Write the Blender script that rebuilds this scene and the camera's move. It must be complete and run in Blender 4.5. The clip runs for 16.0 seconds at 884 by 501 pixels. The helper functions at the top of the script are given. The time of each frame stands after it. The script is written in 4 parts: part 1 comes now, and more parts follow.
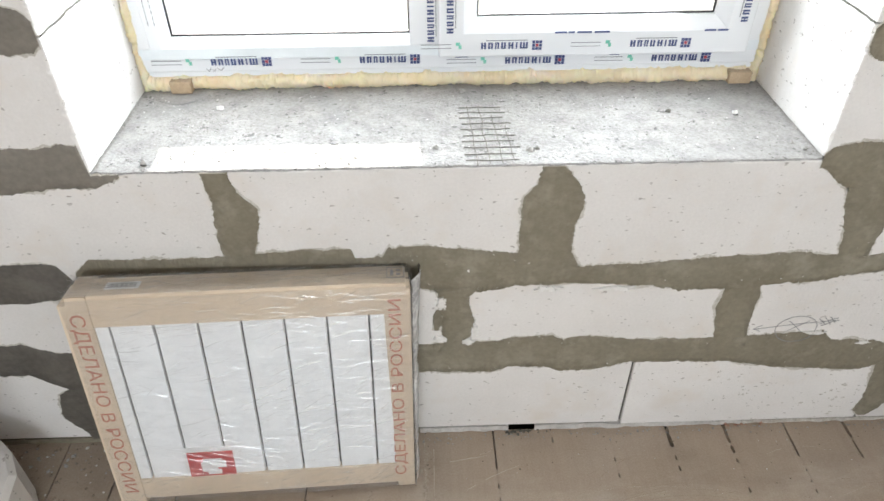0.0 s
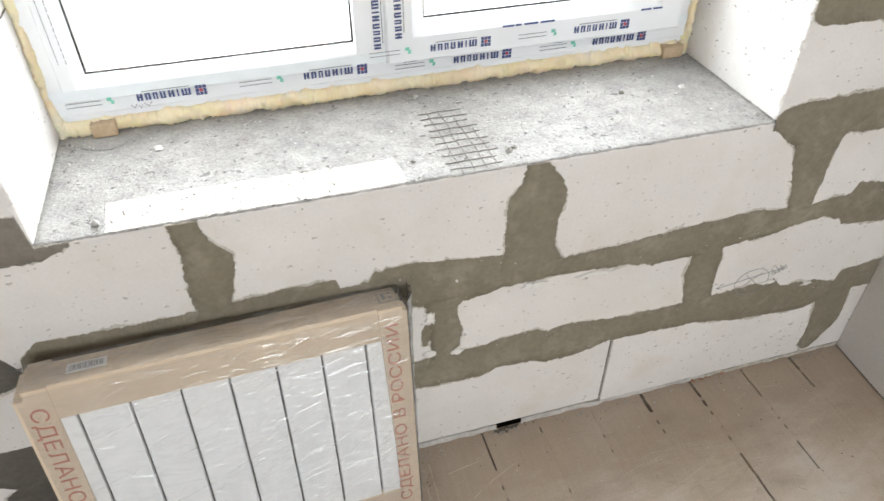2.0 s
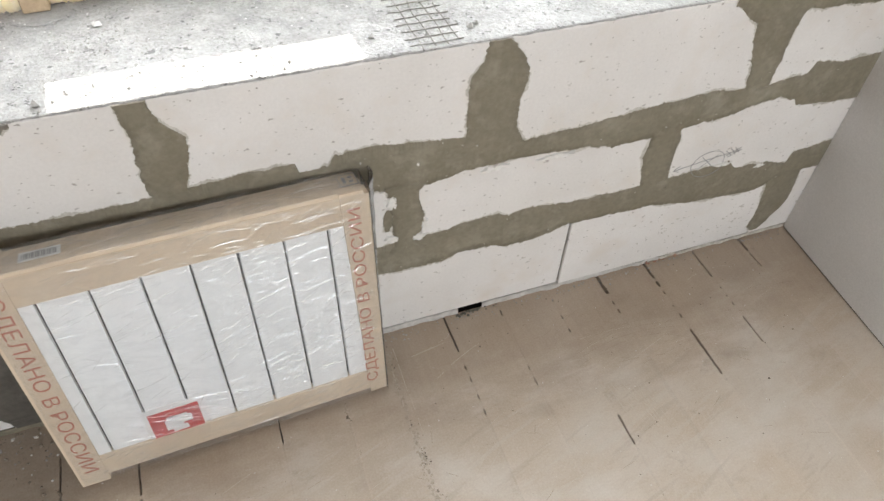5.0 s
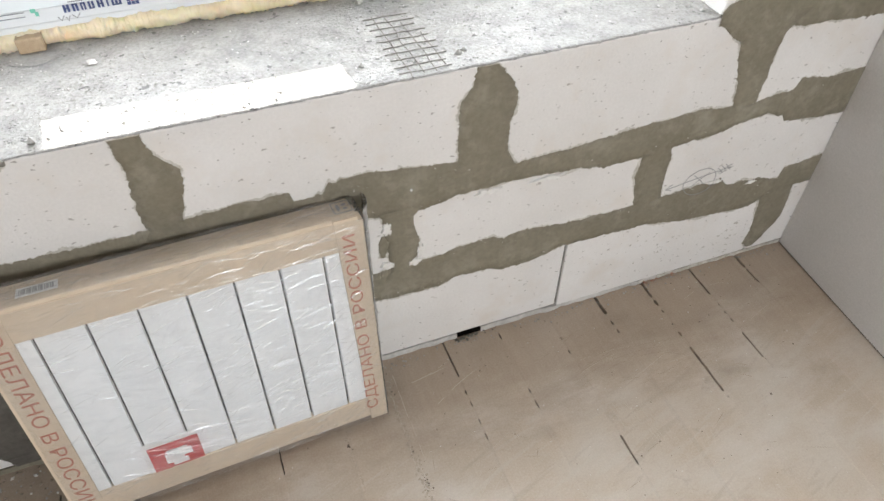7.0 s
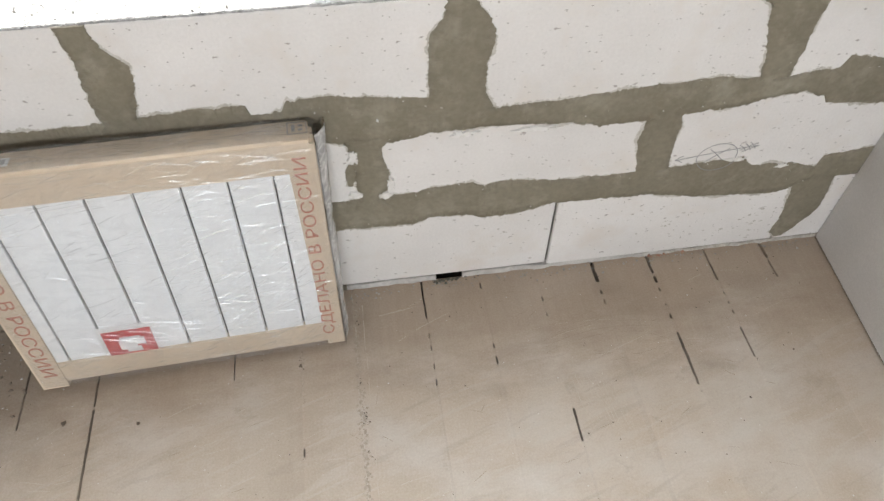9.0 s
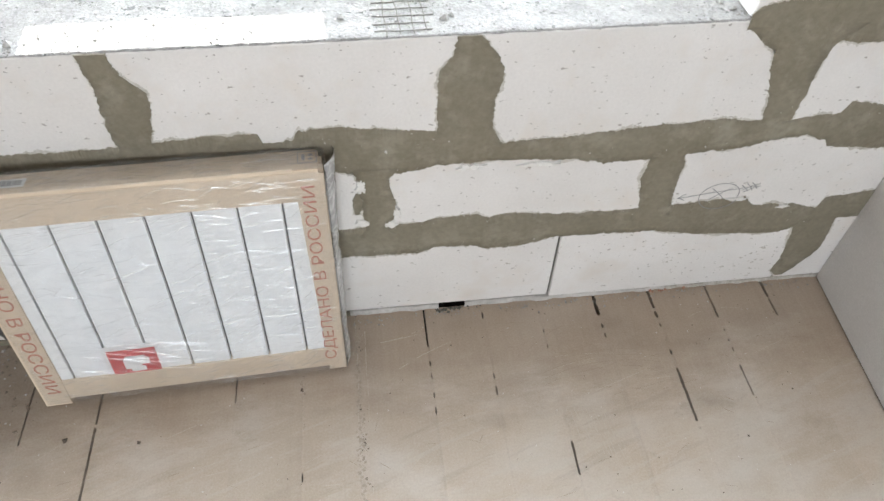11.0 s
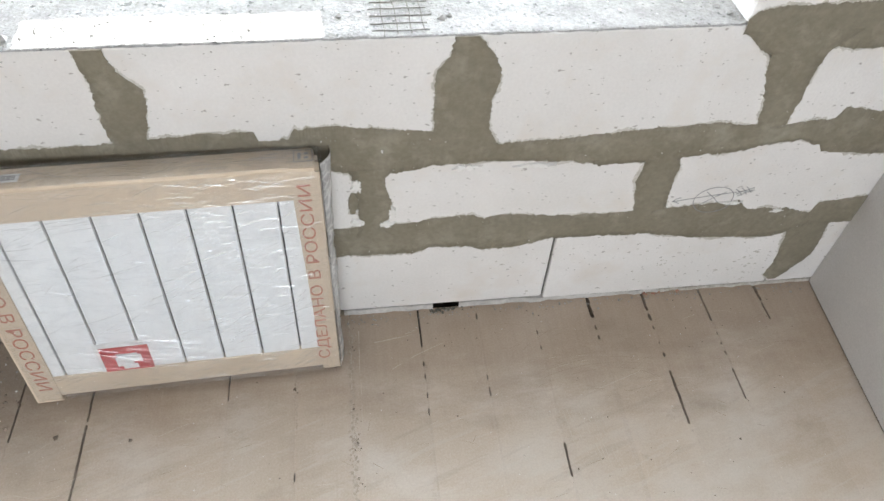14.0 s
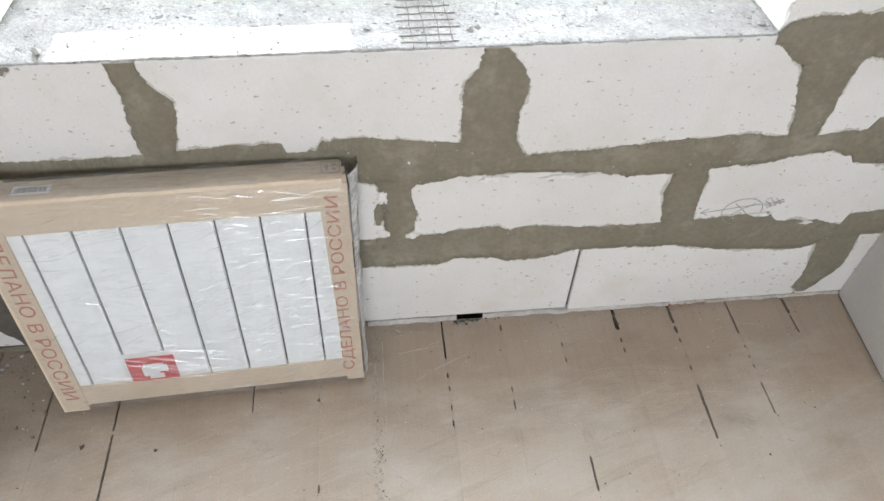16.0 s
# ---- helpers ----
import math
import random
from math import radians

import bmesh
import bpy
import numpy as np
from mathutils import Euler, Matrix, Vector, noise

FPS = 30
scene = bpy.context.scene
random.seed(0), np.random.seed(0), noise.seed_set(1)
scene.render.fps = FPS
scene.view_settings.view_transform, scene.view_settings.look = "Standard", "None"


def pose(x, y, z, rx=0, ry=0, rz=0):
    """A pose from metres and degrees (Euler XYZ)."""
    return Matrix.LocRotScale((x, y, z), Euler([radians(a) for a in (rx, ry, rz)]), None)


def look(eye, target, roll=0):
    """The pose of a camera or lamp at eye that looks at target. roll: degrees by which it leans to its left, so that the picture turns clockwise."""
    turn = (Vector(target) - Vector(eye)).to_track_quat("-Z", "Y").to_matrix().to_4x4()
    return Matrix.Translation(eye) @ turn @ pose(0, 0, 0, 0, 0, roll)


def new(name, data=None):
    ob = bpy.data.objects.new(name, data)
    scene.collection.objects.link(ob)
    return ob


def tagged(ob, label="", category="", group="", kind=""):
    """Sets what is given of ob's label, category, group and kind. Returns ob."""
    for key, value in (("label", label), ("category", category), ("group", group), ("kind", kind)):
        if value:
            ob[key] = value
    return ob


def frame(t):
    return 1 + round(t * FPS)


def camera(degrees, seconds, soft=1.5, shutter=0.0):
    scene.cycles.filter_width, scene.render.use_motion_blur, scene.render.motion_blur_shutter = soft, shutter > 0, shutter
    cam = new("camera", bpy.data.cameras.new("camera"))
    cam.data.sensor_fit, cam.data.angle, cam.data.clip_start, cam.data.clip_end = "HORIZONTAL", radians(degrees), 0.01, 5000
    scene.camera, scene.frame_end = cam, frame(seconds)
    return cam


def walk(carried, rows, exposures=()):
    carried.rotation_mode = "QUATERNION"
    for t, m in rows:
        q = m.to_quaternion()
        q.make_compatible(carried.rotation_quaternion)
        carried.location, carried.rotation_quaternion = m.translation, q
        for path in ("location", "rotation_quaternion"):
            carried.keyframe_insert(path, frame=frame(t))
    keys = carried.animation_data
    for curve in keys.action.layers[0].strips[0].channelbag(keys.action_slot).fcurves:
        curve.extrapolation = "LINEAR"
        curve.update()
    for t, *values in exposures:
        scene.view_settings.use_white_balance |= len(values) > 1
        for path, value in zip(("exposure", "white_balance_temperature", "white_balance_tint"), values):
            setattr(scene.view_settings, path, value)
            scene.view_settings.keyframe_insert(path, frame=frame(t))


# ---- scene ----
EXPOSURES = [(0, 1.82, 6580, 10), (1.5, 1.80, 6620, 10), (2.5, 1.72, 6850, 11), (3.5, 1.76, 6850, 11), (6.0, 1.75, 6640, 11), (7.5, 1.76, 6640, 11), (8.5, 1.82, 6500, 10), (9.0, 1.80, 6620, 11), (11.5, 1.85, 6400, 10), (16.0, 1.86, 6380, 10)]
cam = camera(64.6, 16.0, shutter=0.4)
PATH = [
    (0, (0.046, -1.099, 1.486), (0.091, 0.458, 0.231), -0.3),
    (0.5, (0.05, -1.095, 1.487), (0.129, 0.459, 0.23), -0.3),
    (1, (0.024, -1.095, 1.485), (0.033, 0.459, 0.226), -1.2),
    (1.5, (-0.077, -1.027, 1.492), (0.169, 0.504, 0.228), 0.5),
    (2, (-0.18, -0.988, 1.495), (0.242, 0.484, 0.208), -0.3),
    (2.5, (-0.231, -0.985, 1.487), (0.156, 0.479, 0.18), 2.8),
    (3, (-0.223, -0.982, 1.473), (0.209, 0.399, 0.093), 3.3),
    (3.5, (-0.201, -0.992, 1.472), (0.242, 0.325, 0.033), -0.2),
    (6, (-0.195, -1.0, 1.461), (0.318, 0.23, -0.03), 3.6),
    (6.5, (-0.188, -1.004, 1.463), (0.334, 0.239, -0.013), 2.0),
    (7, (-0.19, -1.016, 1.464), (0.311, 0.287, 0.031), 0.5),
    (7.5, (-0.184, -0.992, 1.466), (0.322, 0.249, -0.018), 2.0),
    (8, (-0.132, -1.008, 1.454), (0.232, 0.346, 0.028), 1.1),
    (8.5, (0.041, -1.022, 1.471), (0.274, 0.311, -0.002), 0.7),
    (9, (0.102, -1.038, 1.44), (0.289, 0.194, -0.125), 0.4),
    (11.5, (0.102, -1.042, 1.467), (0.272, 0.253, -0.048), 2.5),
    (12, (0.076, -1.037, 1.455), (0.233, 0.22, -0.093), 3.4),
    (12.5, (0.1, -1.043, 1.462), (0.258, 0.241, -0.063), 0.6),
    (13, (0.107, -1.038, 1.466), (0.301, 0.241, -0.06), 1.3),
    (13.5, (0.098, -1.044, 1.466), (0.3, 0.251, -0.045), 2.5),
    (14, (0.099, -1.043, 1.463), (0.299, 0.244, -0.055), 2.9),
    (14.5, (0.092, -1.034, 1.465), (0.283, 0.271, -0.038), 2.1),
    (15, (0.073, -1.032, 1.458), (0.242, 0.252, -0.067), 3.4),
    (15.5, (0.075, -1.027, 1.461), (0.257, 0.255, -0.064), 3.2),
    (16, (0.078, -1.033, 1.461), (0.236, 0.278, -0.041), 1.6),
]
walk(cam, [(t, look(eye, target, roll)) for t, eye, target, roll in PATH], EXPOSURES)

# ---- world and light ----
SUN_WAY = Vector((0.07, -1.0, -0.44)).normalized()
world = bpy.data.worlds.new("world")
scene.world = world
world.use_nodes = True
wn = world.node_tree.nodes
sky = wn.new("ShaderNodeTexSky")
sky.sky_type, sky.sun_disc = "NISHITA", False
sky.sun_elevation = math.asin(-SUN_WAY.z)
sky.sun_rotation = math.atan2(-SUN_WAY.x, -SUN_WAY.y)
world.node_tree.links.new(sky.outputs[0], wn["Background"].inputs[0])
wn["Background"].inputs[1].default_value = 0.012
sun_data = bpy.data.lights.new("sun", "SUN")
sun_data.energy, sun_data.angle, sun_data.color = 5.0, radians(0.5), (1.0, 0.96, 0.90)
sun = new("sun", sun_data)
sun.matrix_world = look(-SUN_WAY * 20, (0, 0, 0))
day_data = bpy.data.lights.new("window_daylight", "AREA")
day_data.shape, day_data.size, day_data.size_y = "RECTANGLE", 1.12, 1.25
day_data.energy, day_data.color = 19.5, (0.83, 0.915, 1.0)
day = new("window_daylight", day_data)
day.matrix_world = look((0.05, 0.47, 1.52), (-0.75, -2.0, 1.36))
# fill lamp added behind the viewpoint; no such source is in view
side_data = bpy.data.lights.new("back_fill_lamp", "AREA")
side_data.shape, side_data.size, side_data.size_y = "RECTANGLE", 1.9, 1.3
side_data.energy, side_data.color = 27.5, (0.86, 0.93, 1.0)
side = new("back_fill_lamp", side_data)
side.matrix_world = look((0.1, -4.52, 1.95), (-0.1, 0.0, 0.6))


# ---- materials ----
def nodes_of(name):
    m = bpy.data.materials.new(name)
    m.use_nodes = True
    nt = m.node_tree
    return m, nt, nt.nodes["Principled BSDF"], nt.links


def ramp(nt, src, stops):
    r = nt.nodes.new("ShaderNodeValToRGB")
    el = r.color_ramp.elements
    el[0].position, el[0].color = stops[0][0], (*stops[0][1], 1)
    el[1].position, el[1].color = stops[-1][0], (*stops[-1][1], 1)
    for p, c in stops[1:-1]:
        e = el.new(p)
        e.color = (*c, 1)
    nt.links.new(src, r.inputs[0])
    return r.outputs[0]


def noise_tex(nt, vec, scale, detail=4, rough=0.6):
    n = nt.nodes.new("ShaderNodeTexNoise")
    n.inputs["Scale"].default_value, n.inputs["Detail"].default_value, n.inputs["Roughness"].default_value = scale, detail, rough
    nt.links.new(vec, n.inputs["Vector"])
    return n.outputs["Fac"]


def mixc(nt, fac, a, b, mode="MIX"):
    m = nt.nodes.new("ShaderNodeMix")
    m.data_type, m.blend_type = "RGBA", mode
    for sock, v in ((m.inputs[0], fac), (m.inputs[6], a), (m.inputs[7], b)):
        if isinstance(v, (int, float)):
            sock.default_value = v
        elif isinstance(v, tuple):
            sock.default_value = (*v, 1)
        else:
            nt.links.new(v, sock)
    return m.outputs[2]


def bump(nt, bsdf, height, strength=0.3, dist=0.002, before=None):
    b = nt.nodes.new("ShaderNodeBump")
    b.inputs["Strength"].default_value, b.inputs["Distance"].default_value = strength, dist
    nt.links.new(height, b.inputs["Height"])
    if before is not None:
        nt.links.new(before, b.inputs["Normal"])
    if bsdf is not None:
        nt.links.new(b.outputs[0], bsdf.inputs["Normal"])
    return b.outputs[0]


def place_vec(nt, scale=(1, 1, 1)):
    g = nt.nodes.new("ShaderNodeNewGeometry")
    mp = nt.nodes.new("ShaderNodeMapping")
    mp.inputs["Scale"].default_value = scale
    nt.links.new(g.outputs["Position"], mp.inputs["Vector"])
    return mp.outputs[0]


def pits(nt, vec, scale, size, keep=0.5):
    """Scattered small spots: 1 inside a spot, 0 elsewhere."""
    v = nt.nodes.new("ShaderNodeTexVoronoi")
    v.inputs["Scale"].default_value = scale
    nt.links.new(vec, v.inputs["Vector"])
    sep = nt.nodes.new("ShaderNodeSeparateColor")
    nt.links.new(v.outputs["Color"], sep.inputs[0])
    lim = nt.nodes.new("ShaderNodeMath")
    lim.operation, lim.inputs[1].default_value = "GREATER_THAN", 1 - keep
    nt.links.new(sep.outputs[0], lim.inputs[0])
    sz = nt.nodes.new("ShaderNodeMath")
    sz.operation, sz.inputs[1].default_value = "MULTIPLY", size
    nt.links.new(sep.outputs[1], sz.inputs[0])
    near = nt.nodes.new("ShaderNodeMath")
    near.operation = "LESS_THAN"
    nt.links.new(v.outputs["Distance"], near.inputs[0])
    nt.links.new(sz.outputs[0], near.inputs[1])
    both = nt.nodes.new("ShaderNodeMath")
    both.operation = "MULTIPLY"
    nt.links.new(near.outputs[0], both.inputs[0])
    nt.links.new(lim.outputs[0], both.inputs[1])
    return both.outputs[0]


def rough_stone(name, dark, light, rough=0.9, big=4.0, fine=120.0, pit=None, relief=0.4, dist=0.002, stain=None, grain=0.35):
    m, nt, b, lk = nodes_of(name)
    v = place_vec(nt)
    col = ramp(nt, noise_tex(nt, v, big, 5), [(0.3, dark), (0.7, light)])
    fine_n = noise_tex(nt, v, fine, 3)
    col = mixc(nt, grain, col, ramp(nt, fine_n, [(0.3, tuple(c * 0.75 for c in dark)), (0.7, light)]))
    if stain:
        col = mixc(nt, ramp(nt, noise_tex(nt, v, stain[1], 6, 0.7), [(0.52, (0, 0, 0)), (0.75, (0.7, 0.7, 0.7))]), col, stain[0])
    h = fine_n
    if pit:
        flat = place_vec(nt, (0.9, 0.9, 1.7))
        p = pits(nt, flat, pit[0], pit[1], pit[2])
        chip = ramp(nt, noise_tex(nt, flat, pit[0] * 0.75, 2, 0.5), [(0.672, (0, 0, 0)), (0.705, (0.8, 0.8, 0.8))])
        p = mixc(nt, 1.0, p, chip, "LIGHTEN")
        col = mixc(nt, p, col, pit[3])
        warp = nt.nodes.new("ShaderNodeMath")
        warp.operation = "SUBTRACT"
        lk.new(fine_n, warp.inputs[0])
        lk.new(p, warp.inputs[1])
        h = warp.outputs[0]
    lk.new(col, b.inputs["Base Color"])
    b.inputs["Roughness"].default_value = rough
    bump(nt, b, h, relief, dist)
    return m


BLOCK = rough_stone("aerated_concrete", (0.66, 0.633, 0.60), (0.78, 0.757, 0.73), 0.92, 3.0, 160.0,
                    (85.0, 0.15, 0.14, (0.33, 0.30, 0.265)), 0.4, 0.002, ((0.64, 0.575, 0.50), 5.0), 0.16)
MORTAR = rough_stone("joint_mortar", (0.188, 0.163, 0.114), (0.25, 0.222, 0.165), 0.88, 9.0, 90.0, None, 0.45, 0.002, ((0.36, 0.335, 0.27), 10.0))
# left mortar is darker; the lower one has the corner's shade in its colour
LEFT_MORTAR = rough_stone("left_mortar", (0.16, 0.143, 0.118), (0.245, 0.222, 0.187), 0.85, 9.0, 90.0, None, 0.35, 0.002, ((0.22, 0.20, 0.172), 14.0))
SHADED_MORTAR = rough_stone("shaded_mortar", (0.078, 0.069, 0.058), (0.145, 0.130, 0.110), 0.75, 9.0, 90.0, None, 0.35, 0.002, ((0.17, 0.155, 0.135), 14.0))
RESIDUE = rough_stone("thin_mortar_residue", (0.36, 0.325, 0.26), (0.70, 0.67, 0.625), 0.9, 55.0, 210.0, None, 0.3, 0.001, ((0.27, 0.24, 0.18), 70.0))
DARK_MORTAR = rough_stone("old_mortar", (0.10, 0.095, 0.08), (0.2, 0.19, 0.16), 0.95, 20.0, 120.0)
SCREED = rough_stone("sill_screed", (0.255, 0.245, 0.232), (0.49, 0.475, 0.452), 0.75, 22.0, 170.0,
                     (95.0, 0.20, 0.25, (0.15, 0.15, 0.14)), 0.9, 0.005, ((0.24, 0.24, 0.235), 5.0), 0.45)
PLASTER = rough_stone("white_plaster", (0.68, 0.67, 0.65), (0.76, 0.75, 0.73), 0.9, 2.0, 60.0, None, 0.1, 0.001)
BROWN_WALL = rough_stone("brown_plaster", (0.24, 0.20, 0.17), (0.31, 0.26, 0.225), 0.9, 2.5, 60.0, None, 0.2, 0.002)
BOARD_WALL = rough_stone("grey_wallboard", (0.60, 0.585, 0.57), (0.67, 0.655, 0.64), 0.8, 2.5, 200.0, None, 0.12, 0.001)
CRUMB = rough_stone("crumbs", (0.22, 0.21, 0.19), (0.55, 0.53, 0.50), 0.95, 30.0, 200.0)
WHITE_CRUMB = rough_stone("white_crumbs", (0.6, 0.58, 0.55), (0.78, 0.76, 0.73), 0.95, 30.0, 200.0)
RED_CRUMB = rough_stone("brick_crumbs", (0.34, 0.17, 0.11), (0.5, 0.30, 0.22), 0.95, 30.0, 200.0)
OUTSIDE = rough_stone("pale_ground", (0.55, 0.55, 0.53), (0.7, 0.7, 0.68), 0.95, 0.05, 1.0)
BEDDING = rough_stone("pale_bedding", (0.42, 0.40, 0.37), (0.68, 0.655, 0.62), 0.95, 14.0, 110.0)
PUTTY = rough_stone("dried_putty", (0.33, 0.27, 0.21), (0.52, 0.45, 0.37), 0.9, 40.0, 200.0)
PAD = rough_stone("spacer_wood", (0.42, 0.30, 0.19), (0.55, 0.42, 0.28), 0.8, 25.0, 150.0)


def scaled(nt, src, by):
    k = nt.nodes.new("ShaderNodeMath")
    k.operation, k.inputs[1].default_value = "MULTIPLY", by
    nt.links.new(src, k.inputs[0])
    return k.outputs[0]


def board_material():
    m, nt, b, lk = nodes_of("dusty_floorboards")
    v = place_vec(nt)
    along = place_vec(nt, (14, 1.2, 1))
    info = nt.nodes.new("ShaderNodeObjectInfo")
    base = ramp(nt, noise_tex(nt, v, 3.0, 5), [(0.28, (0.435, 0.344, 0.257)), (0.5, (0.519, 0.427, 0.333)), (0.72, (0.578, 0.507, 0.428))])
    grain = noise_tex(nt, along, 6.0, 6, 0.65)
    col = mixc(nt, 0.08, base, ramp(nt, grain, [(0.3, (0.30, 0.22, 0.15)), (0.7, (0.56, 0.48, 0.38))]))
    shade = ramp(nt, info.outputs["Random"], [(0, (0.90, 0.90, 0.90)), (1, (1, 1, 1))])
    col = mixc(nt, 1.0, col, shade, "MULTIPLY")
    # pale dust dragged across, dirt spots
    sweep = place_vec(nt, (1.3, 2.2, 1))
    dust = ramp(nt, noise_tex(nt, sweep, 2.2, 7, 0.7), [(0.46, (0, 0, 0)), (0.78, (0.8, 0.8, 0.8))])
    col = mixc(nt, dust, col, (0.645, 0.602, 0.555))
    grime = ramp(nt, noise_tex(nt, v, 11.0, 6, 0.7), [(0.60, (0, 0, 0)), (0.82, (0.75, 0.75, 0.75))])
    col = mixc(nt, grime, col, (0.24, 0.19, 0.14))
    scr = nt.nodes.new("ShaderNodeTexNoise")
    scr.inputs["Scale"].default_value, scr.inputs["Detail"].default_value, scr.inputs["Distortion"].default_value = 3.0, 8, 0.8
    turned = nt.nodes.new("ShaderNodeMapping")
    turned.inputs["Rotation"].default_value = (0, 0, -0.32)
    lk.new(place_vec(nt), turned.inputs["Vector"])
    drawn = nt.nodes.new("ShaderNodeMapping")
    drawn.inputs["Scale"].default_value = (1.5, 11, 1)
    lk.new(turned.outputs[0], drawn.inputs["Vector"])
    lk.new(drawn.outputs[0], scr.inputs["Vector"])
    col = mixc(nt, ramp(nt, scr.outputs["Fac"], [(0.56, (0, 0, 0)), (0.64, (0.34, 0.34, 0.34))]), col, (0.55, 0.50, 0.43))
    col = mixc(nt, ramp(nt, scr.outputs["Fac"], [(0.33, (0.22, 0.22, 0.22)), (0.41, (0, 0, 0))]), col, (0.27, 0.215, 0.16))
    wv = nt.nodes.new("ShaderNodeTexWave")
    wv.inputs["Scale"].default_value, wv.inputs["Distortion"].default_value, wv.inputs["Detail"].default_value = 26.0, 14.0, 4.0
    wv.inputs["Detail Scale"].default_value = 0.4
    mp = nt.nodes.new("ShaderNodeMapping")
    mp.inputs["Rotation"].default_value = (0, 0, 0.35)
    lk.new(place_vec(nt), mp.inputs["Vector"])
    lk.new(mp.outputs[0], wv.inputs["Vector"])
    where = ramp(nt, noise_tex(nt, v, 4.0, 4), [(0.56, (0, 0, 0)), (0.72, (1, 1, 1))])
    line = mixc(nt, 1.0, ramp(nt, wv.outputs["Fac"], [(0.70, (0, 0, 0)), (1.0, (0.20, 0.20, 0.20))]), where, "MULTIPLY")
    col = mixc(nt, line, col, (0.66, 0.61, 0.54))
    # bare brown boards in a wavering strip, wall-foot shade mixed into the brown
    sep = nt.nodes.new("ShaderNodeSeparateXYZ")
    lk.new(place_vec(nt), sep.inputs[0])
    wav = nt.nodes.new("ShaderNodeMath")
    wav.operation, wav.inputs[1].default_value = "MULTIPLY_ADD", 0.62
    lk.new(noise_tex(nt, place_vec(nt, (1.0, 2.5, 1)), 3.2, 7, 0.68), wav.inputs[0])
    lk.new(sep.outputs[1], wav.inputs[2])
    col = mixc(nt, ramp(nt, wav.outputs[0], [(0.0, (0, 0, 0)), (0.08, (0.55, 0.55, 0.55)), (0.18, (0.95, 0.95, 0.95))]), col, mixc(nt, 0.25, ramp(nt, grain, [(0.3, (0.293, 0.213, 0.147)), (0.7, (0.358, 0.270, 0.197))]), base))
    # dirt stains, plus darker brown patches in the left corner and beside the radiator
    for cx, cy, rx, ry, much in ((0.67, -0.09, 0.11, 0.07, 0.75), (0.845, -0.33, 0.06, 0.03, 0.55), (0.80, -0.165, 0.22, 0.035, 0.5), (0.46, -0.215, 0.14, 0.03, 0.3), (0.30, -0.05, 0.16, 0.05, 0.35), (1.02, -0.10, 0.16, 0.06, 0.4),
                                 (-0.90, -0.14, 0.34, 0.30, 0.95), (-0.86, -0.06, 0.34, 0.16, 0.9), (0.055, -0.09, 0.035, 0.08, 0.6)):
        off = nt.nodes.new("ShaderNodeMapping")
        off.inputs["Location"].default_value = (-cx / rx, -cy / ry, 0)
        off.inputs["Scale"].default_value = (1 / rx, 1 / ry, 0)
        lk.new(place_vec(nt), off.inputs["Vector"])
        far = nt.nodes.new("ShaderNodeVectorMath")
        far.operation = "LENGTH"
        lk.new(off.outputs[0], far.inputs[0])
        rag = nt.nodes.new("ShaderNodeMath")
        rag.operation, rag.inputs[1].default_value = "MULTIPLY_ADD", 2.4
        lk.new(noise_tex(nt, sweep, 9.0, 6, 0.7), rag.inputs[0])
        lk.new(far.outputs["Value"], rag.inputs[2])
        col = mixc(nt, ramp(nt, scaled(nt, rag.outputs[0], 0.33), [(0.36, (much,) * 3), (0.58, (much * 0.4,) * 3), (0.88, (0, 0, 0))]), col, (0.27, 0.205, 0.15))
    spot = pits(nt, v, 16.0, 0.06, 0.2)
    col = mixc(nt, spot, col, (0.12, 0.09, 0.07))
    fine = noise_tex(nt, v, 230.0, 3)
    col = mixc(nt, 0.16, col, ramp(nt, fine, [(0.3, (0.26, 0.21, 0.17)), (0.7, (0.66, 0.60, 0.52))]))
    lk.new(col, b.inputs["Base Color"])
    lk.new(ramp(nt, noise_tex(nt, v, 8.0, 4), [(0.3, (0.38, 0.38, 0.38)), (0.7, (0.62, 0.62, 0.62))]), b.inputs["Roughness"])
    bump(nt, b, grain, 0.12, 0.002)
    return m


BOARDS = board_material()


def plain(name, colour, rough=0.5, metal=0.0, vary=0.06, scale=30.0, relief=0.05):
    m, nt, b, lk = nodes_of(name)
    v = place_vec(nt)
    n = noise_tex(nt, v, scale, 4)
    lo, hi = tuple(c * (1 - vary) for c in colour), tuple(min(1, c * (1 + vary)) for c in colour)
    lk.new(ramp(nt, n, [(0.3, lo), (0.7, hi)]), b.inputs["Base Color"])
    b.inputs["Roughness"].default_value, b.inputs["Metallic"].default_value = rough, metal
    bump(nt, b, n, relief, 0.001)
    return m


PVC = plain("white_pvc", (0.76, 0.775, 0.79), 0.32, 0, 0.015, 6.0, 0.02)
FILM_WHITE = plain("protective_film", (0.74, 0.78, 0.80), 0.28, 0, 0.05, 14.0, 0.25)
PRINT_BLUE = plain("print_blue", (0.060, 0.085, 0.21), 0.5)
PRINT_RED = plain("print_red", (0.45, 0.07, 0.10), 0.5)
PRINT_GREY = plain("print_grey", (0.20, 0.21, 0.23), 0.5)
PRINT_GREEN = plain("print_green", (0.18, 0.55, 0.42), 0.5)
GASKET = plain("black_gasket", (0.02, 0.02, 0.022), 0.6)
WIRE = plain("rusty_wire", (0.24, 0.225, 0.20), 0.65, 0.3, 0.35, 120.0, 0.3)
PENCIL = plain("pencil", (0.27, 0.265, 0.26), 0.6)
ENAMEL = plain("white_enamel", (0.90, 0.905, 0.91), 0.3, 0, 0.02, 8.0, 0.02)
